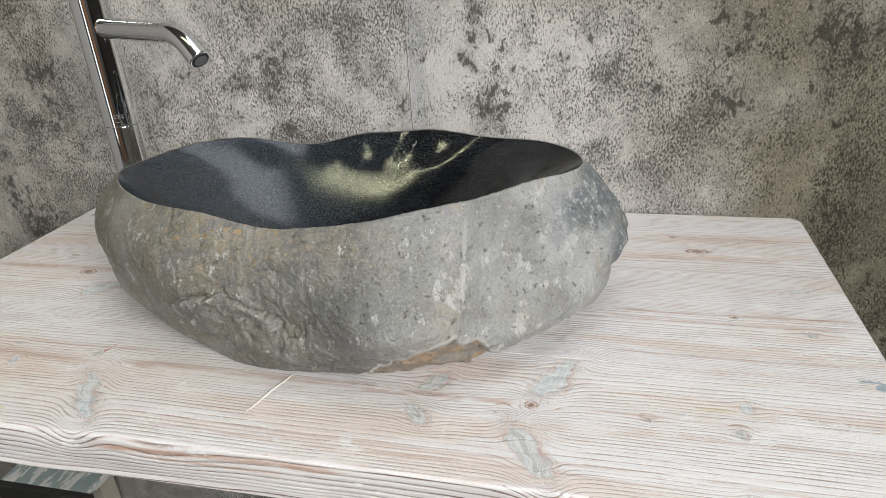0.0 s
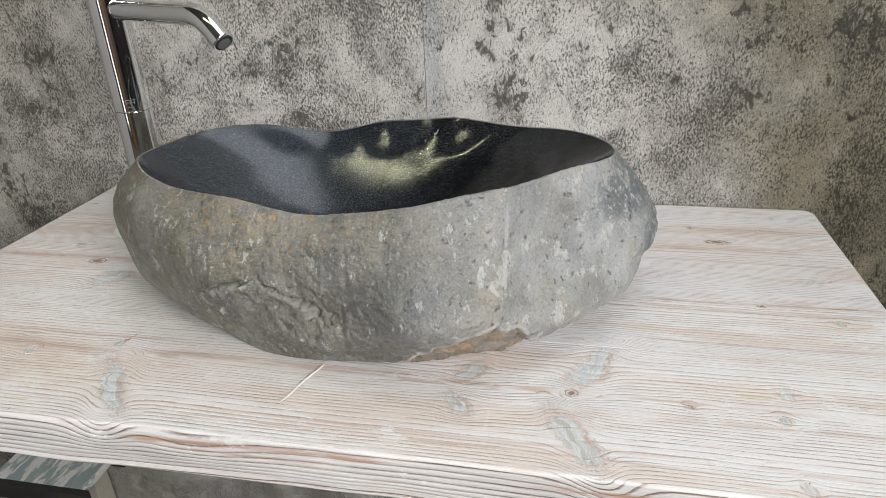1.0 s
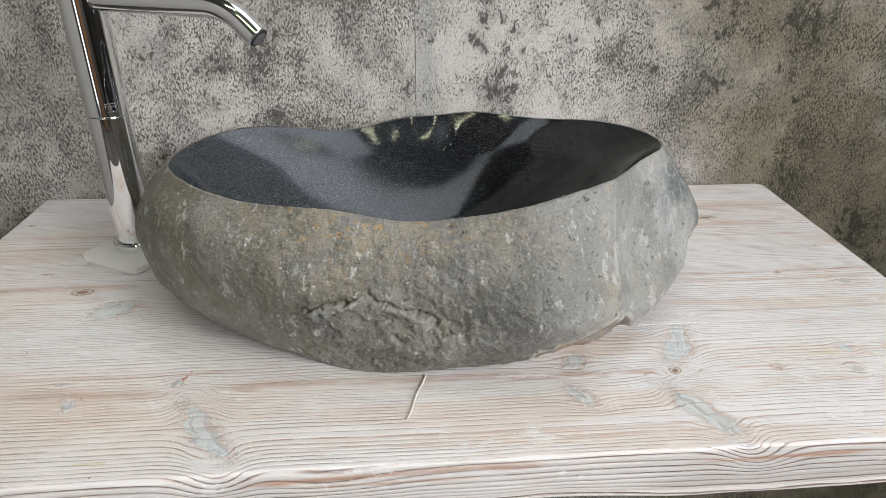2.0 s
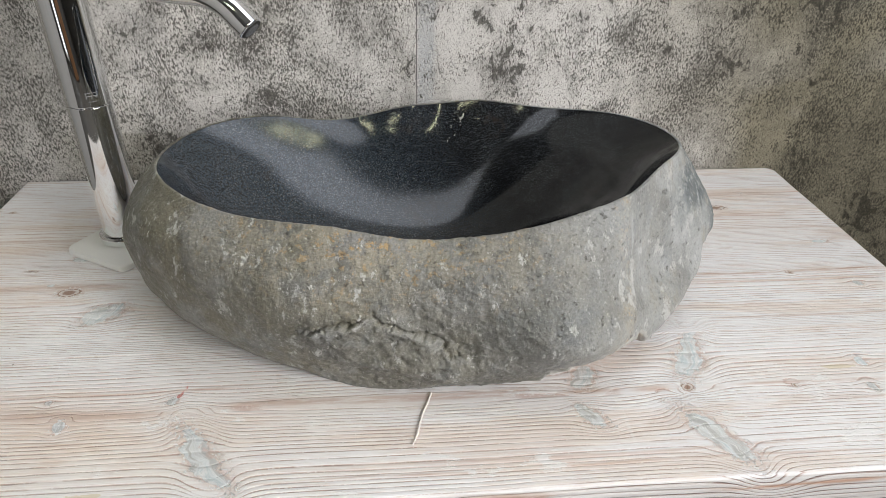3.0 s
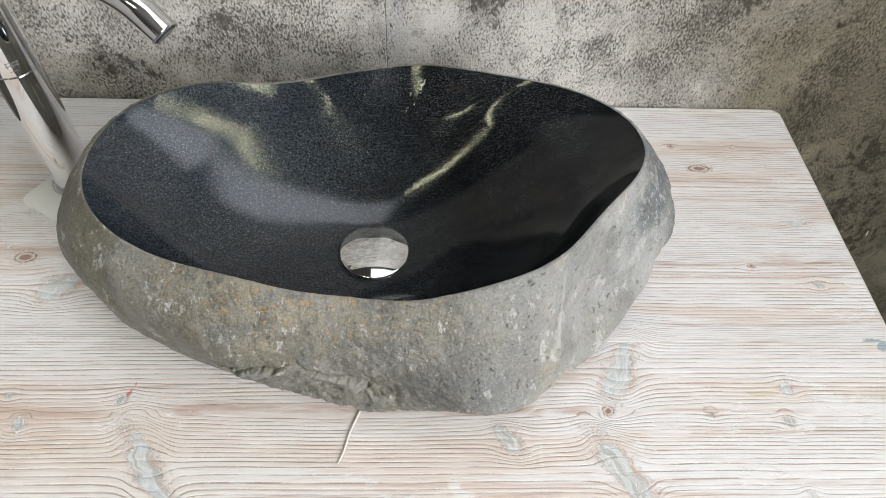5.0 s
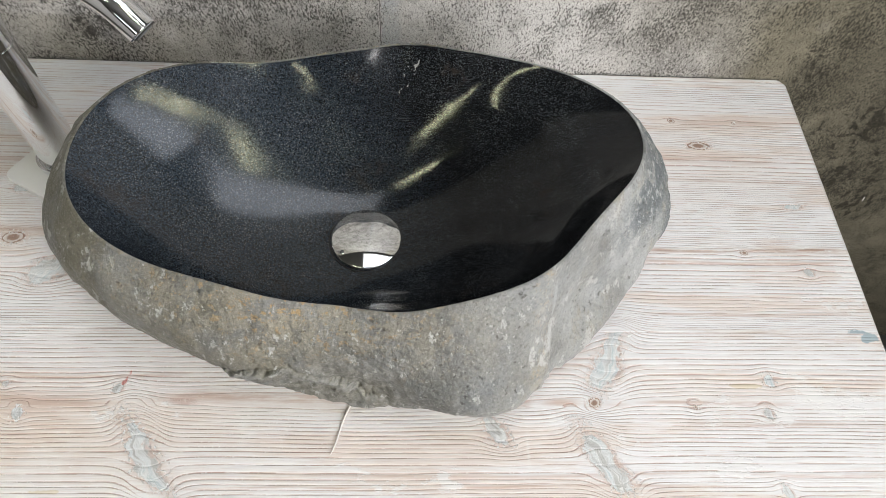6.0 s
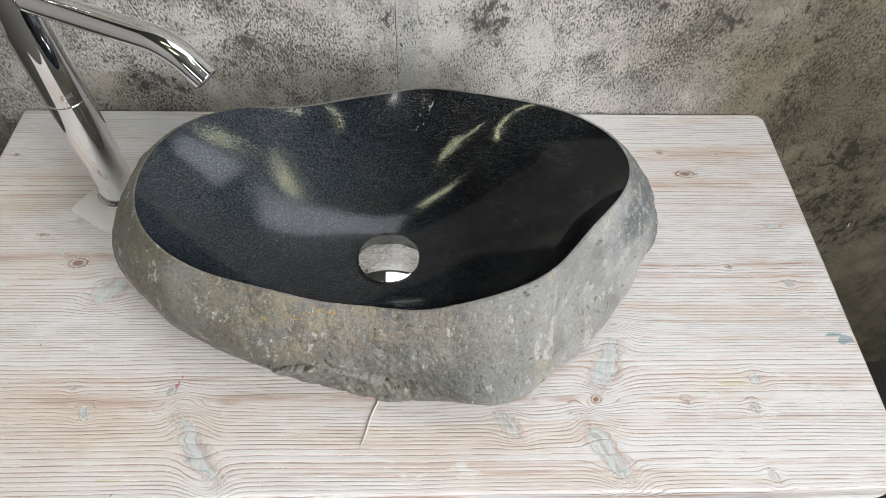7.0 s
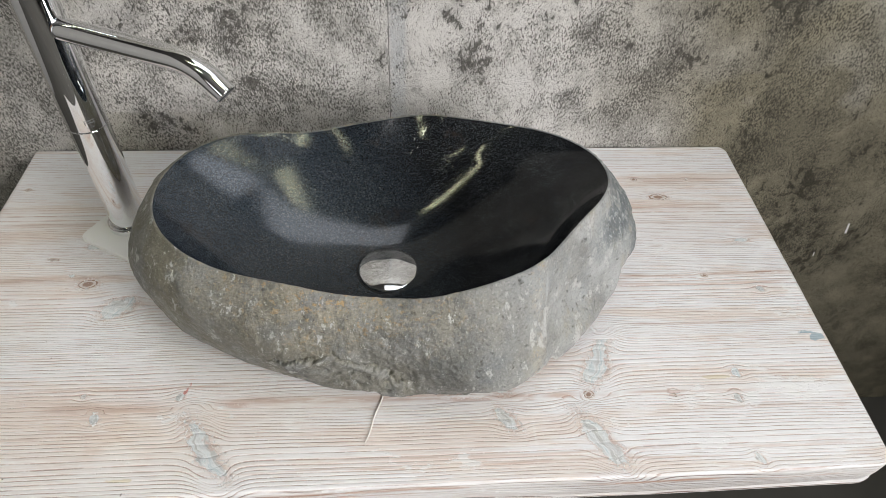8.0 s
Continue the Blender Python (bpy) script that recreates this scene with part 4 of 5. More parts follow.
        for xa, xb, yc, wd, st in bands:
            yc_ = yc + 0.0015 * np.sin((X - xa) * 21 + yc * 90)
            streak = np.maximum(streak, st * np.exp(-((W - yc_) / wd) ** 2) * np.clip((X - xa) / 0.03, 0, 1) * np.clip((xb - X) / 0.03, 0, 1))
        field(data, "streak", streak)
        field(data, "joint", joint * (front < 0.5))
        field(data, "warm", np.clip(bump_at(X, W, -0.50, 0.395, 0.20, 0.055) + 0.7 * bump_at(X, W, -0.70, 0.62, 0.09, 0.12) + 0.5 * bump_at(X, W, 0.12, 0.73, 0.12, 0.06) + 0.4 * bump_at(X, W, 0.10, 0.44, 0.08, 0.02), 0, 1))
        field(data, "ochre", np.clip(1.4 * ragged * (bump_at(X, W, 0.112, 0.444, 0.022, 0.003) + bump_at(X, W, -0.50, 0.352, 0.02, 0.002) + bump_at(X, W, -0.06, 0.352, 0.02, 0.002)), 0, 1))
        settle(part("plank", data, WOOD, top))


wooden_top()

# ---- the basin ----
# Rounded shapes of the basin as waves round its middle, in millimetres: rim radius, rim height over the top,
# and the radius of the body at six levels from the foot to the rim.
RIM_R = [179.9, -14.3, 8.3, 49.4, 2.4, -10.0, 8.6, 8.4, 2.9, -1.2, 4.6, 0.8, 1.4, 0.1, 1.4, 0.8, 0.5, 1.8, 0.9, -1.3, 0.4]
RIM_Z = [148.3, 4.5, -1.4, 3.1, -1.2, -3.0, -3.9, 0.5, -0.3, 0.2, 1.3, -0.6, -0.5, 0.2, -0.1, -0.7, 1.0, 0.1, -2.1]
BODY_R = [
    [166.3, -12.3, -9.9, 42.6, 3.7, -4.2, 6.3, 5.6, -1.9, -1.7, 3.3, 0.3, -0.4, -1.0, -0.5],
    [191.1, -6.3, -5.8, 48.6, -0.8, -5.8, 6.1, 8.6, 1.2, 0.7, 4.0, 0.9, 1.2, 1.1, 1.7],
    [210.2, -7.2, -4.4, 50.3, -1.6, -8.9, 5.8, 9.6, 2.5, -0.7, 2.9, 1.9, 1.6, -0.5, -0.4],
    [214.3, -11.8, -0.2, 48.9, 1.9, -10.8, 9.6, 10.0, 8.2, 3.9, 7.3, 6.7, 0.3, 0.7, -2.3],
    [210.1, -15.4, 3.8, 49.5, 6.0, -9.7, 9.8, 9.6, 8.8, 3.0, 5.6, 2.8, 1.5, -0.4, -0.2],
    [198.8, -18.9, 6.3, 49.7, 4.4, -11.1, 10.6, 8.1, 5.2, 1.1, 5.7, -0.4, 1.8, 1.7, 1.1],
]

# the hollow: share of flat floor, power of the swing and fullness of its belly, as waves round the drain
BOWL_FLAT = [0.103, -0.013, -0.017, -0.020, -0.009]
BOWL_POWER = [2.197, -0.479, -0.478, -0.169, 0.362, 0.056, -0.023]
BOWL_BELLY = [-0.074, 0.254, 0.557, 0.137, -0.218, -0.020, -0.022]

MID = (-0.225, 0.585)
DRAIN = (-0.2475, 0.5765)
LEVELS = np.array([0, 0.12, 0.3, 0.5, 0.7, 0.88, 1.0])


def wave(coef, th):
    out = np.full_like(th, coef[0])
    for k in range(1, (len(coef) - 1) // 2 + 1):
        out = out + coef[2 * k - 1] * np.cos(k * th) + coef[2 * k] * np.sin(k * th)
    return out / 1000


def low_waves(values, keep):
    """The same closed curve with its first waves alone."""
    f = np.fft.rfft(values)
    f[keep + 1:] = 0
    return np.fft.irfft(f, len(values))


def between(levels, rows, s):
    """Smooth curve through rows (at levels) for each column, at the parameters s (n x columns)."""
    n = len(levels)
    T = np.zeros_like(rows)
    for i in range(1, n - 1):
        h0, h1 = levels[i] - levels[i - 1], levels[i + 1] - levels[i]
        T[i] = ((rows[i + 1] - rows[i]) / h1 * h0 + (rows[i] - rows[i - 1]) / h0 * h1) / (h0 + h1)
    T[0], T[-1] = (rows[1] - rows[0]) / (levels[1] - levels[0]), (rows[-1] - rows[-2]) / (levels[-1] - levels[-2])
    i = np.clip(np.searchsorted(levels, s) - 1, 0, n - 2)
    h = levels[i + 1] - levels[i]
    u = (s - levels[i]) / h
    col = np.broadcast_to(np.arange(rows.shape[1]), s.shape)
    return (2 * u**3 - 3 * u**2 + 1) * rows[i, col] + (u**3 - 2 * u**2 + u) * h * T[i, col] + (3 * u**2 - 2 * u**3) * rows[i + 1, col] + (u**3 - u**2) * h * T[i + 1, col]


def basin():
    basin_ = thing("stone_washbasin", (*MID, TOP), "river stone washbasin, rough grey outside, polished black bowl", "washbasin")
    n = 960
    th = np.linspace(0, 2 * math.pi, n, endpoint=False)
    rim_r, rim_z = wave(RIM_R, th), wave(RIM_Z, th)
    rows = np.vstack([[wave(c, th) for c in BODY_R], rim_r + 0.003])
    # the foot is broken away at the front right: a torn lip with a hollow behind it
    deg = np.degrees(th)
    turn = (deg - 311 + 180) % 360 - 180
    lip = np.interp(turn, [-34, -28, -22, -15, -9, -4, 0, 5, 8.5, 11, 24, 36, 45, 54, 62], [0, 0.010, 0.025, 0.043, 0.055, 0.059, 0.057, 0.047, 0.034, 0.029, 0.031, 0.033, 0.026, 0.014, 0]) * (1 + 0.10 * vnoise(np.stack([turn * 0.45, 0 * th, 0 * th], -1)))
    cut = np.interp(turn, [-44, -32, -15, -6, 8, 12, 40, 62], [0, 0.004, 0.009, 0.012, 0.014, 0.013, 0.012, 0])
    torn = np.clip((turn + 27) / 5, 0, 1) * np.clip((12 - turn) / 2, 0, 1)
    m = 190
    v = np.linspace(0, 1, m)[:, None] ** 0.9
    z = 0.0006 + (rim_z - 0.0006) * v
    s = z / rim_z
    R = between(LEVELS, rows, s)
    X, Y, Z = MID[0] + R * np.cos(th), MID[1] + R * np.sin(th), z + 0 * R
    P = np.stack([X, Y, Z], -1)
    keep = np.clip((1 - s) / 0.10, 0, 1) * np.clip(0.25 + s / 0.12, 0, 1)
    coarse = 0.7 + 1.4 * np.clip((X + 0.37) / 0.04, 0, 1) * np.clip((-0.12 - X) / 0.12, 0, 1) * np.clip((0.115 - Z) / 0.05, 0, 1)
    d = 0.0018 * fbm(P, 0.050, 2) + coarse * (0.0017 * (0.45 - np.abs(fbm(P, 0.030, 3, 0.55))) + 0.0011 * (0.4 - np.abs(fbm(P, 0.013, 3, 0.6, 7.0)))) + 0.0004 * fbm(P, 0.005, 2)
    # facets knocked off by the river
    d = d - 0.0022 * np.clip(fbm(P, 0.035, 2, seed=21.0) - 0.35, 0, 1)
    # split ledge across the front
    front = (Y < MID[1]).astype(float)
    zc = np.interp(X, [-0.365, -0.344, -0.318, -0.300, -0.285, -0.262, -0.245, -0.215], [0.070, 0.079, 0.082, 0.094, 0.084, 0.074, 0.063, 0.055]) + 0.0050 * fbm(P, 0.014, 4, 0.65, 13.0)
    on = front * np.clip((X + 0.372) / 0.02, 0, 1) * np.clip((-0.205 - X) / 0.03, 0, 1)
    dz = Z - zc
    broken = 0.5 + 0.5 * vnoise(np.stack([X * 70, 0 * X, Z * 70], -1))
    d = d + on * (-0.0050 * np.exp(-(dz / 0.0013) ** 2) * (0.3 + broken) + 0.0042 * broken * np.clip(-dz / 0.0012, 0, 1) * np.exp(-np.clip(-dz, 0, 1) / 0.016))
    facet = fbm(np.stack([X * 1.0, Y, Z * 0.6 + X * 0.5], -1), 0.020, 3, 0.6, 23.0)
    d = d + on * np.clip(-dz / 0.003, 0, 1) * np.exp(-np.clip(-dz, 0, 1) / 0.022) * 0.0020 * np.round(facet * 3) / 3
    zc2 = zc - 0.019 - 0.25 * (X + 0.29)
    d = d - on * 0.0030 * np.exp(-((Z - zc2) / 0.0014) ** 2) * np.clip(fbm(P, 0.03, 2, seed=31.0) + 0.5, 0, 1)
    # shallow upright runnel and dents
    d = d - front * (0.0016 * bump_at(X, Z, -0.188, 0.112, 0.009, 0.030) + 0.0012 * bump_at(X, Z, -0.162, 0.098, 0.006, 0.010) + 0.0025 * bump_at(X, Z, -0.228, 0.055, 0.012, 0.014))
    d = d - 0.006 * np.exp(-((X - 0.030) / 0.010) ** 2 - ((Z - 0.060) / 0.010) ** 2)
    # broken slate shoulder at the right-hand end, undercut below
    shoulder = np.clip((X - 0.015) / 0.02, 0, 1) * np.clip((0.66 - Y) / 0.03, 0, 1) * np.clip((Y - 0.49) / 0.03, 0, 1)
    low = 0.062 + 0.010 * vnoise(np.stack([Y * 60, 0 * Y, 0 * Y], -1))
    d = d + shoulder * (0.0050 * np.clip((Z - low) / 0.003, 0, 1) * np.clip((0.112 - Z) / 0.03, 0, 1) + 0.0018 * np.round(2 * fbm(P, 0.022, 2, seed=51.0)) / 2)
    R = R + d * keep
    under = np.clip((lip - Z) / 0.0025, 0, 1)
    under = under * under * (3 - 2 * under)
    at_lip = np.take_along_axis(R, np.argmin(np.abs(Z - lip), 0)[None], 0)
    R = R + torn * (Z < lip) * np.clip(at_lip - 0.008 - 0.75 * np.clip(lip - Z, 0, 1) - R, 0, 1)
    R = R - under * (cut * (1 - 0.4 * torn) + 0.0030 * fbm(P, 0.012, 3, seed=17.0) * (cut > 0.004))
    R = R + 0.0025 * torn * np.exp(-((Z - lip - 0.002) / 0.004) ** 2) * (lip > 0.003) * (0.6 + fbm(P, 0.010, 2, seed=41.0))
    # pitted edge of the rim
    chip = np.clip(fbm(np.stack([np.cos(th) * 3, np.sin(th) * 3, 0 * th], -1), 0.07, 3, seed=2.0), -0.2, 1)
    lines = [np.stack([MID[0] + R * np.cos(th), MID[1] + R * np.sin(th), TOP + Z], -1)]
    edge_z = rim_z + 0.0006 * chip
    lines.append(np.stack([MID[0] + (rim_r + 0.0018 + 0.0007 * chip) * np.cos(th), MID[1] + (rim_r + 0.0018 + 0.0007 * chip) * np.sin(th), TOP + edge_z + 0.0009], -1)[None])
    lines.append(np.stack([MID[0] + rim_r * np.cos(th), MID[1] + rim_r * np.sin(th), TOP + edge_z + 0.0006], -1)[None])
    foot = []
    for f in (0.35, 0.6, 0.8, 0.92, 0.985):
        foot.append(np.stack([MID[0] + R[0] * f * np.cos(th), MID[1] + R[0] * f * np.sin(th), TOP + 0.0006 + 0.002 * (1 - f) + 0 * th], -1))
    V = np.concatenate([np.stack(foot)] + lines)
    data = grid_mesh("stone_body", V, wrap=True)
    Xa, Ya, Za = V[..., 0], V[..., 1], V[..., 2] - TOP
    Pa = np.stack([Xa, Ya, Za], -1)
    left = np.clip((-0.24 - Xa) / 0.16, 0, 1)
    # olive tint, deepened as painted shade on the left, low down and in the crack
    field(data, "olive", np.clip(0.25 + 0.9 * left + 0.5 * np.clip((0.05 - Za) / 0.05, 0, 1) + 0.4 * fbm(Pa, 0.06, 3), 0, 1) * np.clip((0.02 - Xa) / 0.1, 0, 1) + pad_rows(0.8 * on * np.exp(-((dz + 0.001) / 0.003) ** 2), V.shape))
    field(data, "ochre", np.clip((Za - 0.085) / 0.05, 0, 1) * np.clip(1 - np.abs(Xa + 0.30) / 0.17, 0, 1) * 1.3 + 1.5 * np.exp(-((Xa + 0.101 + 0.05 * (Za - 0.1)) / 0.007) ** 2) * (Ya < 0.6))
    # pale skin, raised on the right to paint in the window's brightness
    field(data, "pale", np.clip((Xa + 0.175) / 0.09, 0, 1) * np.clip(0.85 + 0.55 * fbm(Pa, 0.05, 3, seed=4.0), 0, 1) + 0.9 * np.exp(-((Xa + 0.092) / 0.0013) ** 2) * (Za > 0.09) * np.clip(0.6 + 1.2 * vnoise(Pa * 90), 0, 1) + on_pad(on, dz, V.shape))
    field(data, "lip", pad_rows((1.2 * torn + 0.5 * (turn > 11)) * np.exp(-((Z - lip - 0.001) / 0.0045) ** 2) * (lip > 0.004), V.shape))
    # own dark patches; the low left term paints shade above the foot
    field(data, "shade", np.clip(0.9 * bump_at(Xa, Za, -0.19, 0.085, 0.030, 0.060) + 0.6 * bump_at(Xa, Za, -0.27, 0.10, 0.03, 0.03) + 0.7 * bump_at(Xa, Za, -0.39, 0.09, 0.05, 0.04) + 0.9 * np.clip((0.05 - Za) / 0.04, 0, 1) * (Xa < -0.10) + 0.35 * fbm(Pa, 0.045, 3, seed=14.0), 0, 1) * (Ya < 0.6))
    field(data, "slate", np.clip(bump_at(Xa, Za, 0.018, 0.126, 0.034, 0.020) * 1.9 + bump_at(Xa, Za, 0.044, 0.068, 0.014, 0.030) * 1.9, 0, 1) * (Ya < 0.66))
    hollow = np.zeros(V.shape[:2])
    hollow[5:5 + m] = under * torn
    field(data, "hollow", hollow)
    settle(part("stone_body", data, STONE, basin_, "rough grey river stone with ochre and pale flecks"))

    # bowl: a smooth hollow that swings from the rim down to the drain
    k = 120
    cx, cy = DRAIN
    xr, yr = MID[0] + rim_r * np.cos(th) - cx, MID[1] + rim_r * np.sin(th) - cy
    turned = np.arctan2(yr, xr) % (2 * math.pi)
    order = np.argsort(turned)
    out_r, out_z = (np.interp(th, turned[order], v[order], period=2 * math.pi) for v in (np.hypot(xr, yr), rim_z))
    calm_r, calm_z = low_waves(out_r, 2), low_waves(out_z, 1)
    u = np.linspace(1, 0.02, k)[:, None]
    near = np.clip((u - 0.78) / 0.22, 0, 1)
    near = near * near * (3 - 2 * near)
    Ri = u * (calm_r + (out_r - calm_r) * near)
    flat, power, belly = (1000 * wave(c, th) for c in (BOWL_FLAT, BOWL_POWER, BOWL_BELLY))
    w = (u - flat) / (1 - flat)
    w = (w + np.sqrt(w * w + 0.004)) / (1 + math.sqrt(1.004))
    floor_z = 0.0405
    zi = floor_z + (calm_z + (out_z - calm_z) * near - floor_z) * w ** power * (1 + belly * (1 - w)) + 0.0002 * u
    xi, yi = cx + Ri * np.cos(th), cy + Ri * np.sin(th)
    Pi = np.stack([xi, yi, zi + 0 * xi], -1)
    zi = zi + np.clip((1 - u) / 0.08, 0, 1) * 0.00025 * fbm(Pi, 0.06, 2, seed=5.0)
    V = np.stack([xi, yi, TOP + zi + 0 * xi], -1)
    data = grid_mesh("polished_bowl", V, wrap=True, flip=False)
    fix_normals(data, V)
    vein = np.exp(-((xi + 0.206 + (zi - 0.12) * -0.25 + 0.010 * vnoise(Pi * 70) + 0.004 * vnoise(Pi * 190)) / 0.0011) ** 2) * (yi > 0.66) * np.clip((zi - 0.105) / 0.012, 0, 1) * np.clip(0.9 + 1.6 * vnoise(Pi * 130), 0, 1)
    field(data, "vein", vein)
    # strongest at left and on the floor: specks plus painted sheen
    field(data, "speck_haze", np.clip(0.35 + (-0.20 - xi) / 0.16 - np.clip((zi - 0.06) / 0.05, 0, 1) * 0.35, 0.0, 1))
    settle(part("polished_bowl", data, BASALT, basin_, "polished black stone bowl with grey flecks and a pale vein"))

    dx, dy, dz0 = *DRAIN, TOP + floor_z
    seat = lathe("drain_ring", [(0.0366, -0.004), (0.0366, 0.0008), (0.0360, 0.0012), (0.0352, 0.0008), (0.0350, -0.003)], (dx, dy, dz0))
    settle(part("drain_ring", seat, BLACK, basin_, "dark gap round the drain cover"))
    dome = [(0.0336, -0.001), (0.0342, 0.0002), (0.0343, 0.0010), (0.0343, 0.0020), (0.0338, 0.0028), (0.0330, 0.0032)]
    dome += [(0.0325 * k, 0.0034 + 0.0056 * (1 - k * k)) for k in np.linspace(1, 0.02, 24)]
    settle(part("drain_cover", lathe("drain_cover", dome, (dx, dy, dz0)), CHROME, basin_, "domed chrome push drain cover"))


def pad_rows(values, shape):
    """Values for the body's own rows, padded to all rows of its mesh."""
    out = np.zeros(shape[:2])
    out[5:5 + values.shape[0]] = values
    return out


def on_pad(on, dz, shape):
    """Painted light where the split ledge's lower lip catches it, padded to the whole body's rows."""
    out = np.zeros(shape[:2])
    out[5:5 + on.shape[0]] = 0.45 * on * np.exp(-((dz + 0.003) / 0.003) ** 2)
    return out


def fix_normals(data, V):
    bm = bmesh.new()
    bm.from_mesh(data)
    bm.normal_update()
    f = min(bm.faces, key=lambda q: q.calc_center_median().z)
    if f.normal.z < 0:
        bmesh.ops.reverse_faces(bm, faces=bm.faces)
    bm.to_mesh(data)
    bm.free()


basin()


# ---- the tap ----
def tap():
    ax, ay = -0.581, 0.697
    tap_ = thing("tall_basin_tap", (ax, ay, TOP + 0.0075), "tall chrome basin mixer tap with a bent spout", "tap")
    flange = lathe("base_ring", [(0.024, 0.0), (0.0262, 0.0005), (0.0268, 0.0015), (0.0268, 0.0018), (0.0268, 0.0072), (0.0268, 0.0075), (0.0262, 0.0088), (0.0226, 0.0092), (0.0222, 0.0085)], (ax, ay, TOP + 0.0076))
    settle(part("base_ring", flange, CHROME, tap_))
    R, zb, zr, zt = 0.0217, TOP + 0.0165, TOP + 0.1645, TOP + 0.375
    low = lathe("lower_column", [(R - 0.001, zb), (R, zb + 0.0006), (R, zb + 0.0009), (R, zb + 0.002), (R, zr - 0.002), (R, zr - 0.0010), (R, zr - 0.0007), (R - 0.0004, zr - 0.0002), (R - 0.001, zr)], (ax, ay, 0))
    settle(part("lower_column", low, CHROME, tap_))
    up = lathe("upper_column", [(R - 0.001, zr + 0.0003), (R - 0.0003, zr + 0.0005), (R, zr + 0.001), (R, zr + 0.0013), (R, zr + 0.0025), (R, zt - 0.004), (R, zt - 0.0023), (R, zt - 0.002), (R - 0.002, zt)], (ax, ay, 0))
    settle(part("upper_column", up, CHROME, tap_))
    # spout: level bar, then a smooth bend down
    ang = math.atan2(SPOUT[1] - ay, SPOUT[0] - ax)
    reach = math.hypot(SPOUT[1] - ay, SPOUT[0] - ax)
    zs, bend, rb, r = SPOUT[2], radians(SPOUT[3]), 0.055, SPOUT[4]
    tail = SPOUT[5]
    straight = reach - rb * math.sin(bend) - tail * math.cos(bend)
    line = [(u, 0.0) for u in np.linspace(0.012, straight, 12)]
    line += [(straight + rb * math.sin(a), -rb * (1 - math.cos(a))) for a in np.linspace(0, bend, 15)[1:]]
    e = line[-1]
    line += [(e[0] + math.cos(bend) * k, e[1] - math.sin(bend) * k) for k in (tail * 0.4, tail * 0.85, tail * 0.93, tail * 0.96, tail)]
    pts = [(ax + u * math.cos(ang), ay + u * math.sin(ang), zs + w) for u, w in line]
    radii = [r] * (len(pts) - 1) + [r - 0.0010]
    spout = settle(part("spout", tube("spout", pts, radii), CHROME, tap_))
    tip, way = np.array(pts[-1]), np.array(pts[-1]) - np.array(pts[-2])
    way = way / np.linalg.norm(way)
    part("aerator", tube("aerator", [tip - way * 0.003, tip + way * 0.0004, tip + way * 0.0010], [r - 0.0018, r - 0.0018, r - 0.0026]), BLACK, spout, "dark aerator ring")
    part("aerator_mesh", tube("aerator_mesh", [tip, tip + way * 0.0014], [r * 0.62, r * 0.60]), MESH_GREY, spout, "grey plastic aerator mesh")
    # small etched mark on the column, as plain strokes
    bm = bmesh.new()
    for du, dzm, lu, lz in ((-0.15, 0.012, 0.012, 0.0006), (-0.15, 0.015, 0.012, 0.0006), (-0.38, 0.0125, 0.0006, 0.006), (-0.16, 0.0125, 0.0006, 0.006), (0.05, 0.0125, 0.0006, 0.006), (-0.16, 0.0065, 0.008, 0.0006)):
        a = radians(-48) + du
        c = Vector((ax + (R + 0.0001) * math.cos(a), ay + (R + 0.0001) * math.sin(a), zr + dzm))
        n = 5
        prev = None
        for k in range(n + 1):
            aa = a + (k / n - 0.5) * lu / R
            p = [bm.verts.new((ax + (R + 0.00015) * math.cos(aa), ay + (R + 0.00015) * math.sin(aa), zr + dzm + h)) for h in (-lz / 2, lz / 2)]
            if prev:
                bm.faces.new([prev[0], p[0], p[1], prev[1]])
            prev = p
    settle(part("etched_mark", bm, ETCH, tap_, "faint etched strokes"))


SPOUT = (-0.396, 0.613, TOP + 0.2815, 42, 0.0118, 0.018)   # tip x, y, height of the bar, bend, radius, straight end


def plate():
    """White square base plate with rounded corners under the tap."""
    ax, ay, half, r, turn = -0.580, 0.689, 0.0435, 0.009, radians(-30)
    bm = bmesh.new()
    ring = []
    for k, (sx, sy) in enumerate(((1, 1), (-1, 1), (-1, -1), (1, -1))):
        for j in range(7):
            a = math.pi / 2 * (k + j / 6)
            x, y = sx * (half - r) + r * math.cos(a), sy * (half - r) + r * math.sin(a)
            ring.append((x * math.cos(turn) - y * math.sin(turn), x * math.sin(turn) + y * math.cos(turn)))
    levels = [(0.99, 0.0), (1.0, 0.0006), (1.0, 0.0058), (0.985, 0.0068)]
    loops = [[bm.verts.new((ax + x * f, ay + y * f, TOP + 0.0006 + z)) for x, y in ring] for f, z in levels]
    for lo, hi in zip(loops, loops[1:]):
        for i in range(len(ring)):
            bm.faces.new([lo[i], lo[(i + 1) % len(ring)], hi[(i + 1) % len(ring)], hi[i]])
    bm.faces.new(loops[-1])
    bm.faces.new(loops[0][::-1])
    tagged(part("tap_plate", bm, WHITE), "small white square plate under the tap", "plate")


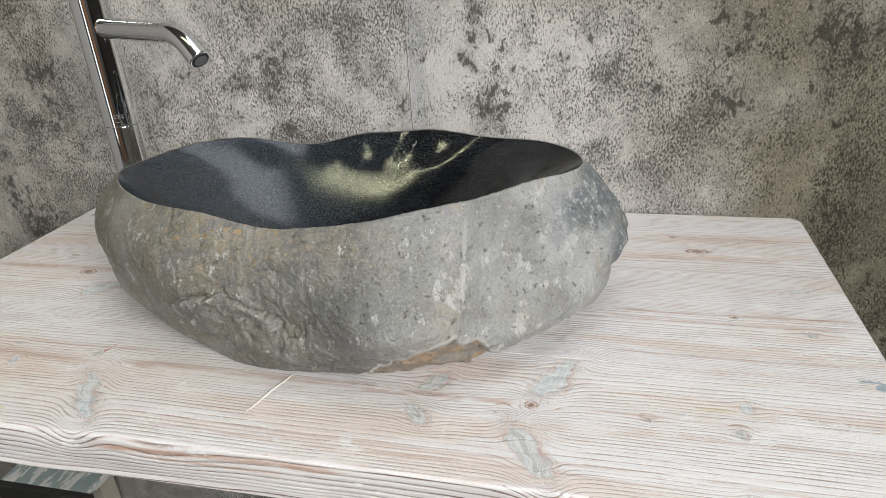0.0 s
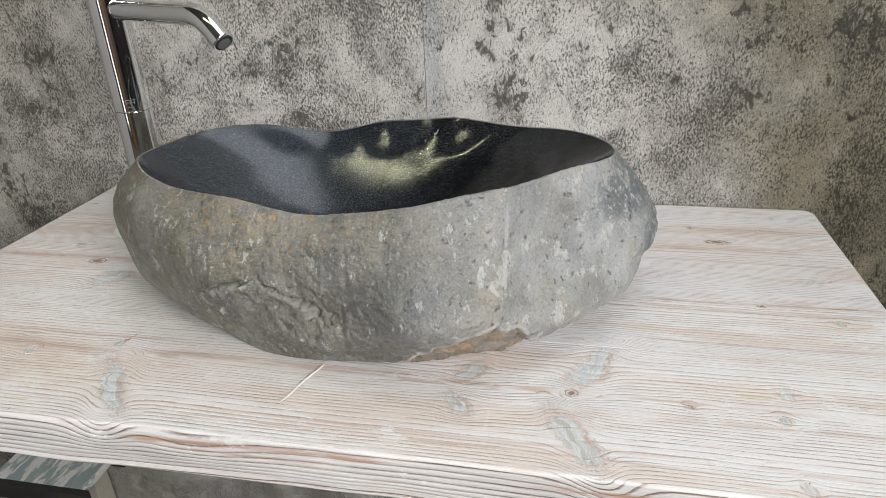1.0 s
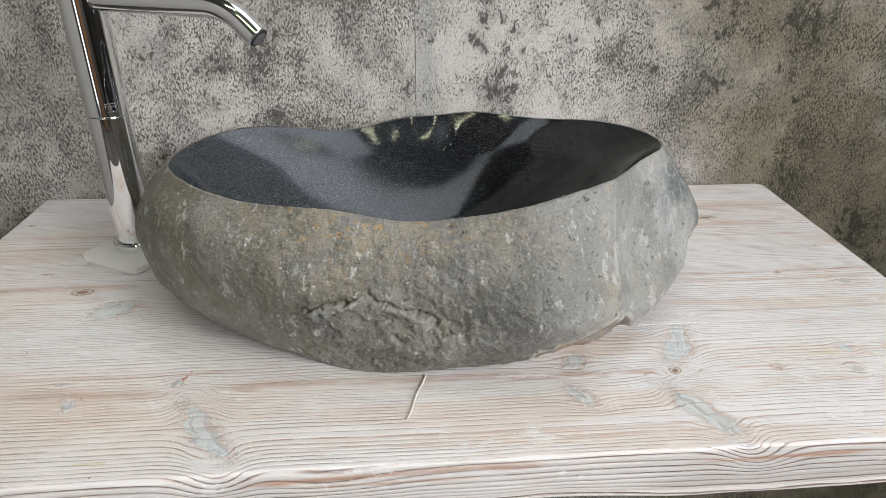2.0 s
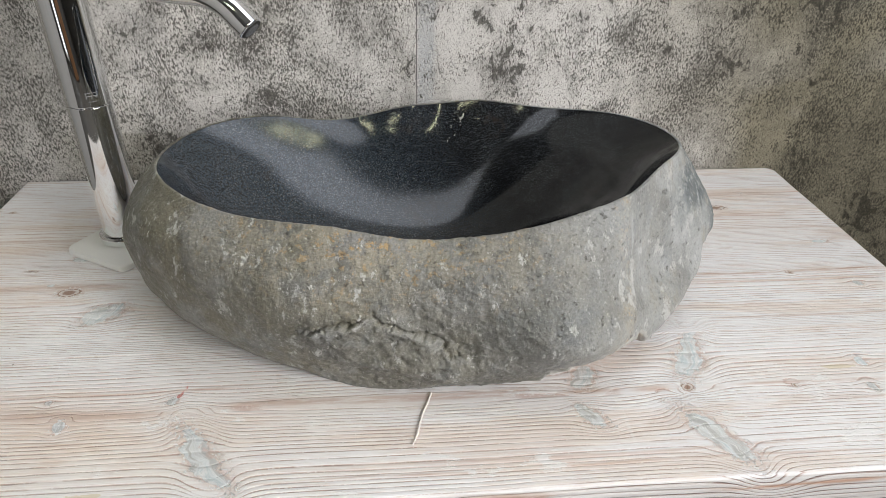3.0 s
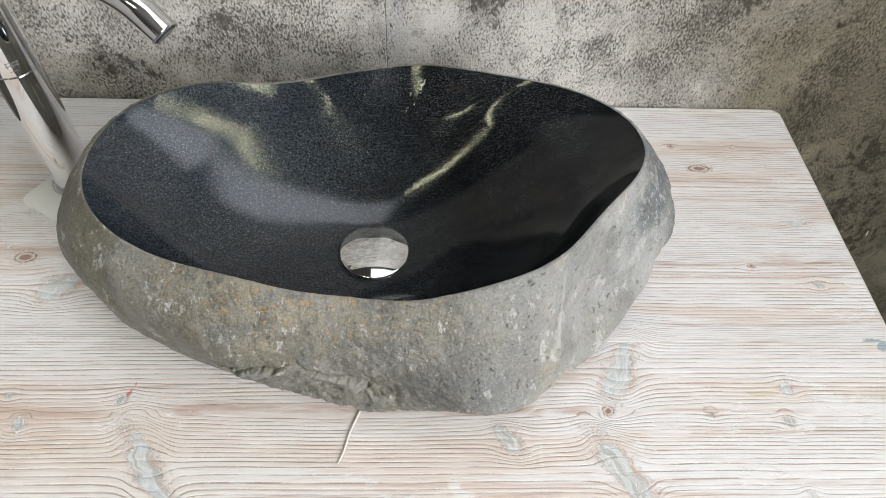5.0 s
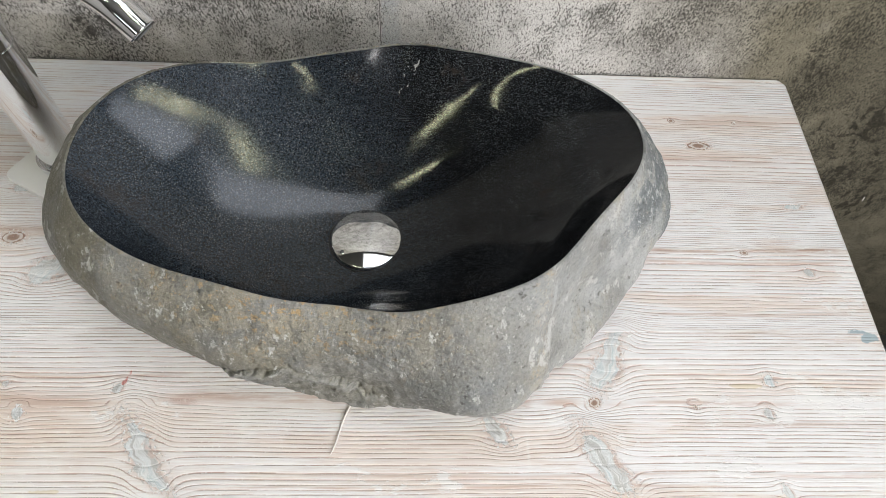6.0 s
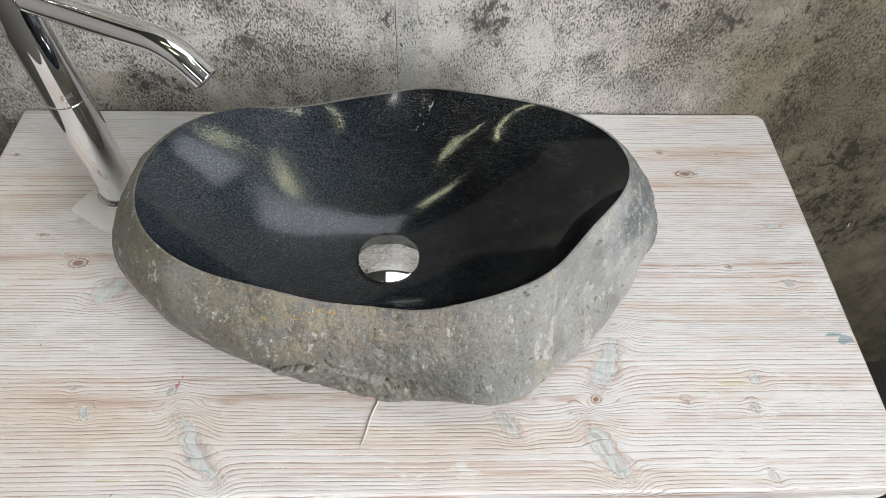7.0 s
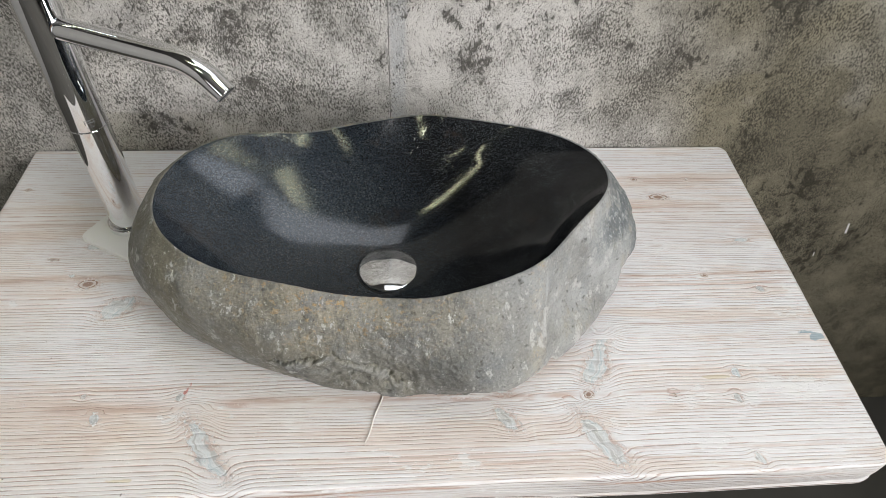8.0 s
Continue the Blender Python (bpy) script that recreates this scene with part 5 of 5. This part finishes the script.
def splinter():
    """A thin pale wooden splinter whose end runs in under the basin."""
    n, half, high = 24, 0.0009, 0.0010
    rows = []
    for k in range(n):
        t = k / (n - 1)
        x, y = -0.2715 + 0.0175 * t + 0.0006 * math.sin(9 * t), 0.381 + 0.055 * t
        w = half * min(1, 6 * t + 0.4)
        rows.append([(x - w, y, TOP + 0.0002), (x - 0.6 * w, y, TOP + high), (x + 0.5 * w, y, TOP + high * 0.9), (x + w, y, TOP + 0.0002)])
    tagged(part("wood_splinter", grid_mesh("wood_splinter", np.array(rows), wrap=True, caps=True), CHIP), "thin pale wooden splinter lying on the table top", "splinter")


tap()
plate()
splinter()


# ---- beside and under the top ----
def low_bench():
    """Low old bench under the wooden top: a plank with peeling paint behind a black front rail, pale legs."""
    b = thing("low_bench", (-1.15, 0.76, 0.0), "low old bench, peeling blue and white plank, black front rail", "bench")
    settle(part("plank", boxed(-1.110, -0.906, 0.7265, 0.852, 0.219, 0.233, bevel=0.002), BOARD, b, "plank with peeling blue and white paint"))
    settle(part("front_rail", boxed(-1.46, -0.893, 0.712, 0.726, 0.198, 0.2335, bevel=0.0015), BLACK, b, "black front rail"))
    settle(part("back_rail", boxed(-1.46, -0.910, 0.836, 0.850, 0.178, 0.2185, bevel=0.0015), BLACK, b, "black back rail"))
    for x in (-1.40, -0.945):
        settle(part("leg", boxed(x - 0.04, x + 0.025, 0.672, 0.7115, 0.0, 0.213, bevel=0.002), OLDWOOD, b, "pale worn wooden leg"))
        settle(part("leg", boxed(x - 0.06, x - 0.01, 0.796, 0.8355, 0.0, 0.217, bevel=0.002), OLDWOOD, b, "pale worn wooden leg"))


def frame_under():
    """Wall brackets that carry the top."""
    for x in (-0.62, 0.13):
        br = thing("wall_bracket", (x, WALL, TOP - THICK), "black steel bracket under the wooden top", "bracket", "brackets under the top")
        settle(part("arm", boxed(x - 0.015, x + 0.015, 0.50, WALL - 0.006, TOP - THICK - 0.012, TOP - THICK - 0.0005, bevel=0.001), BLACK, br))
        settle(part("upright", boxed(x - 0.015, x + 0.015, WALL - 0.012, WALL - 0.001, TOP - THICK - 0.30, TOP - THICK - 0.0125, bevel=0.001), BLACK, br))


def tube_lamp(x, y, half, along_x):
    """One slim white tray with a single bright tube."""
    z, hx, hy = ROOM[3], (half if along_x else 0), (0 if along_x else half)
    lamp = thing("tube_lamp", (x, y, z), "slim white ceiling tray with one glowing tube", "lamp", "tubes on the ceiling")
    settle(part("tray", boxed(x - hx - 0.03, x + hx + 0.03, y - hy - 0.03, y + hy + 0.03, z - 0.03, z - 0.0005, bevel=0.004), JOINERY, lamp))
    settle(part("tube", tube("tube", [(x - hx, y - hy, z - 0.045), (x + 0.001 * bool(hx), y + 0.001 * bool(hy), z - 0.045), (x + hx, y + hy, z - 0.045)], 0.009, 12), TUBE_GLOW, lamp, "glowing tube"))


low_bench()
frame_under()
for spec in ((-0.80, -0.81, 0.24, True), (-0.80, -0.02, 0.24, True), (0.38, -0.18, 0.20, False)):
    tube_lamp(*spec)
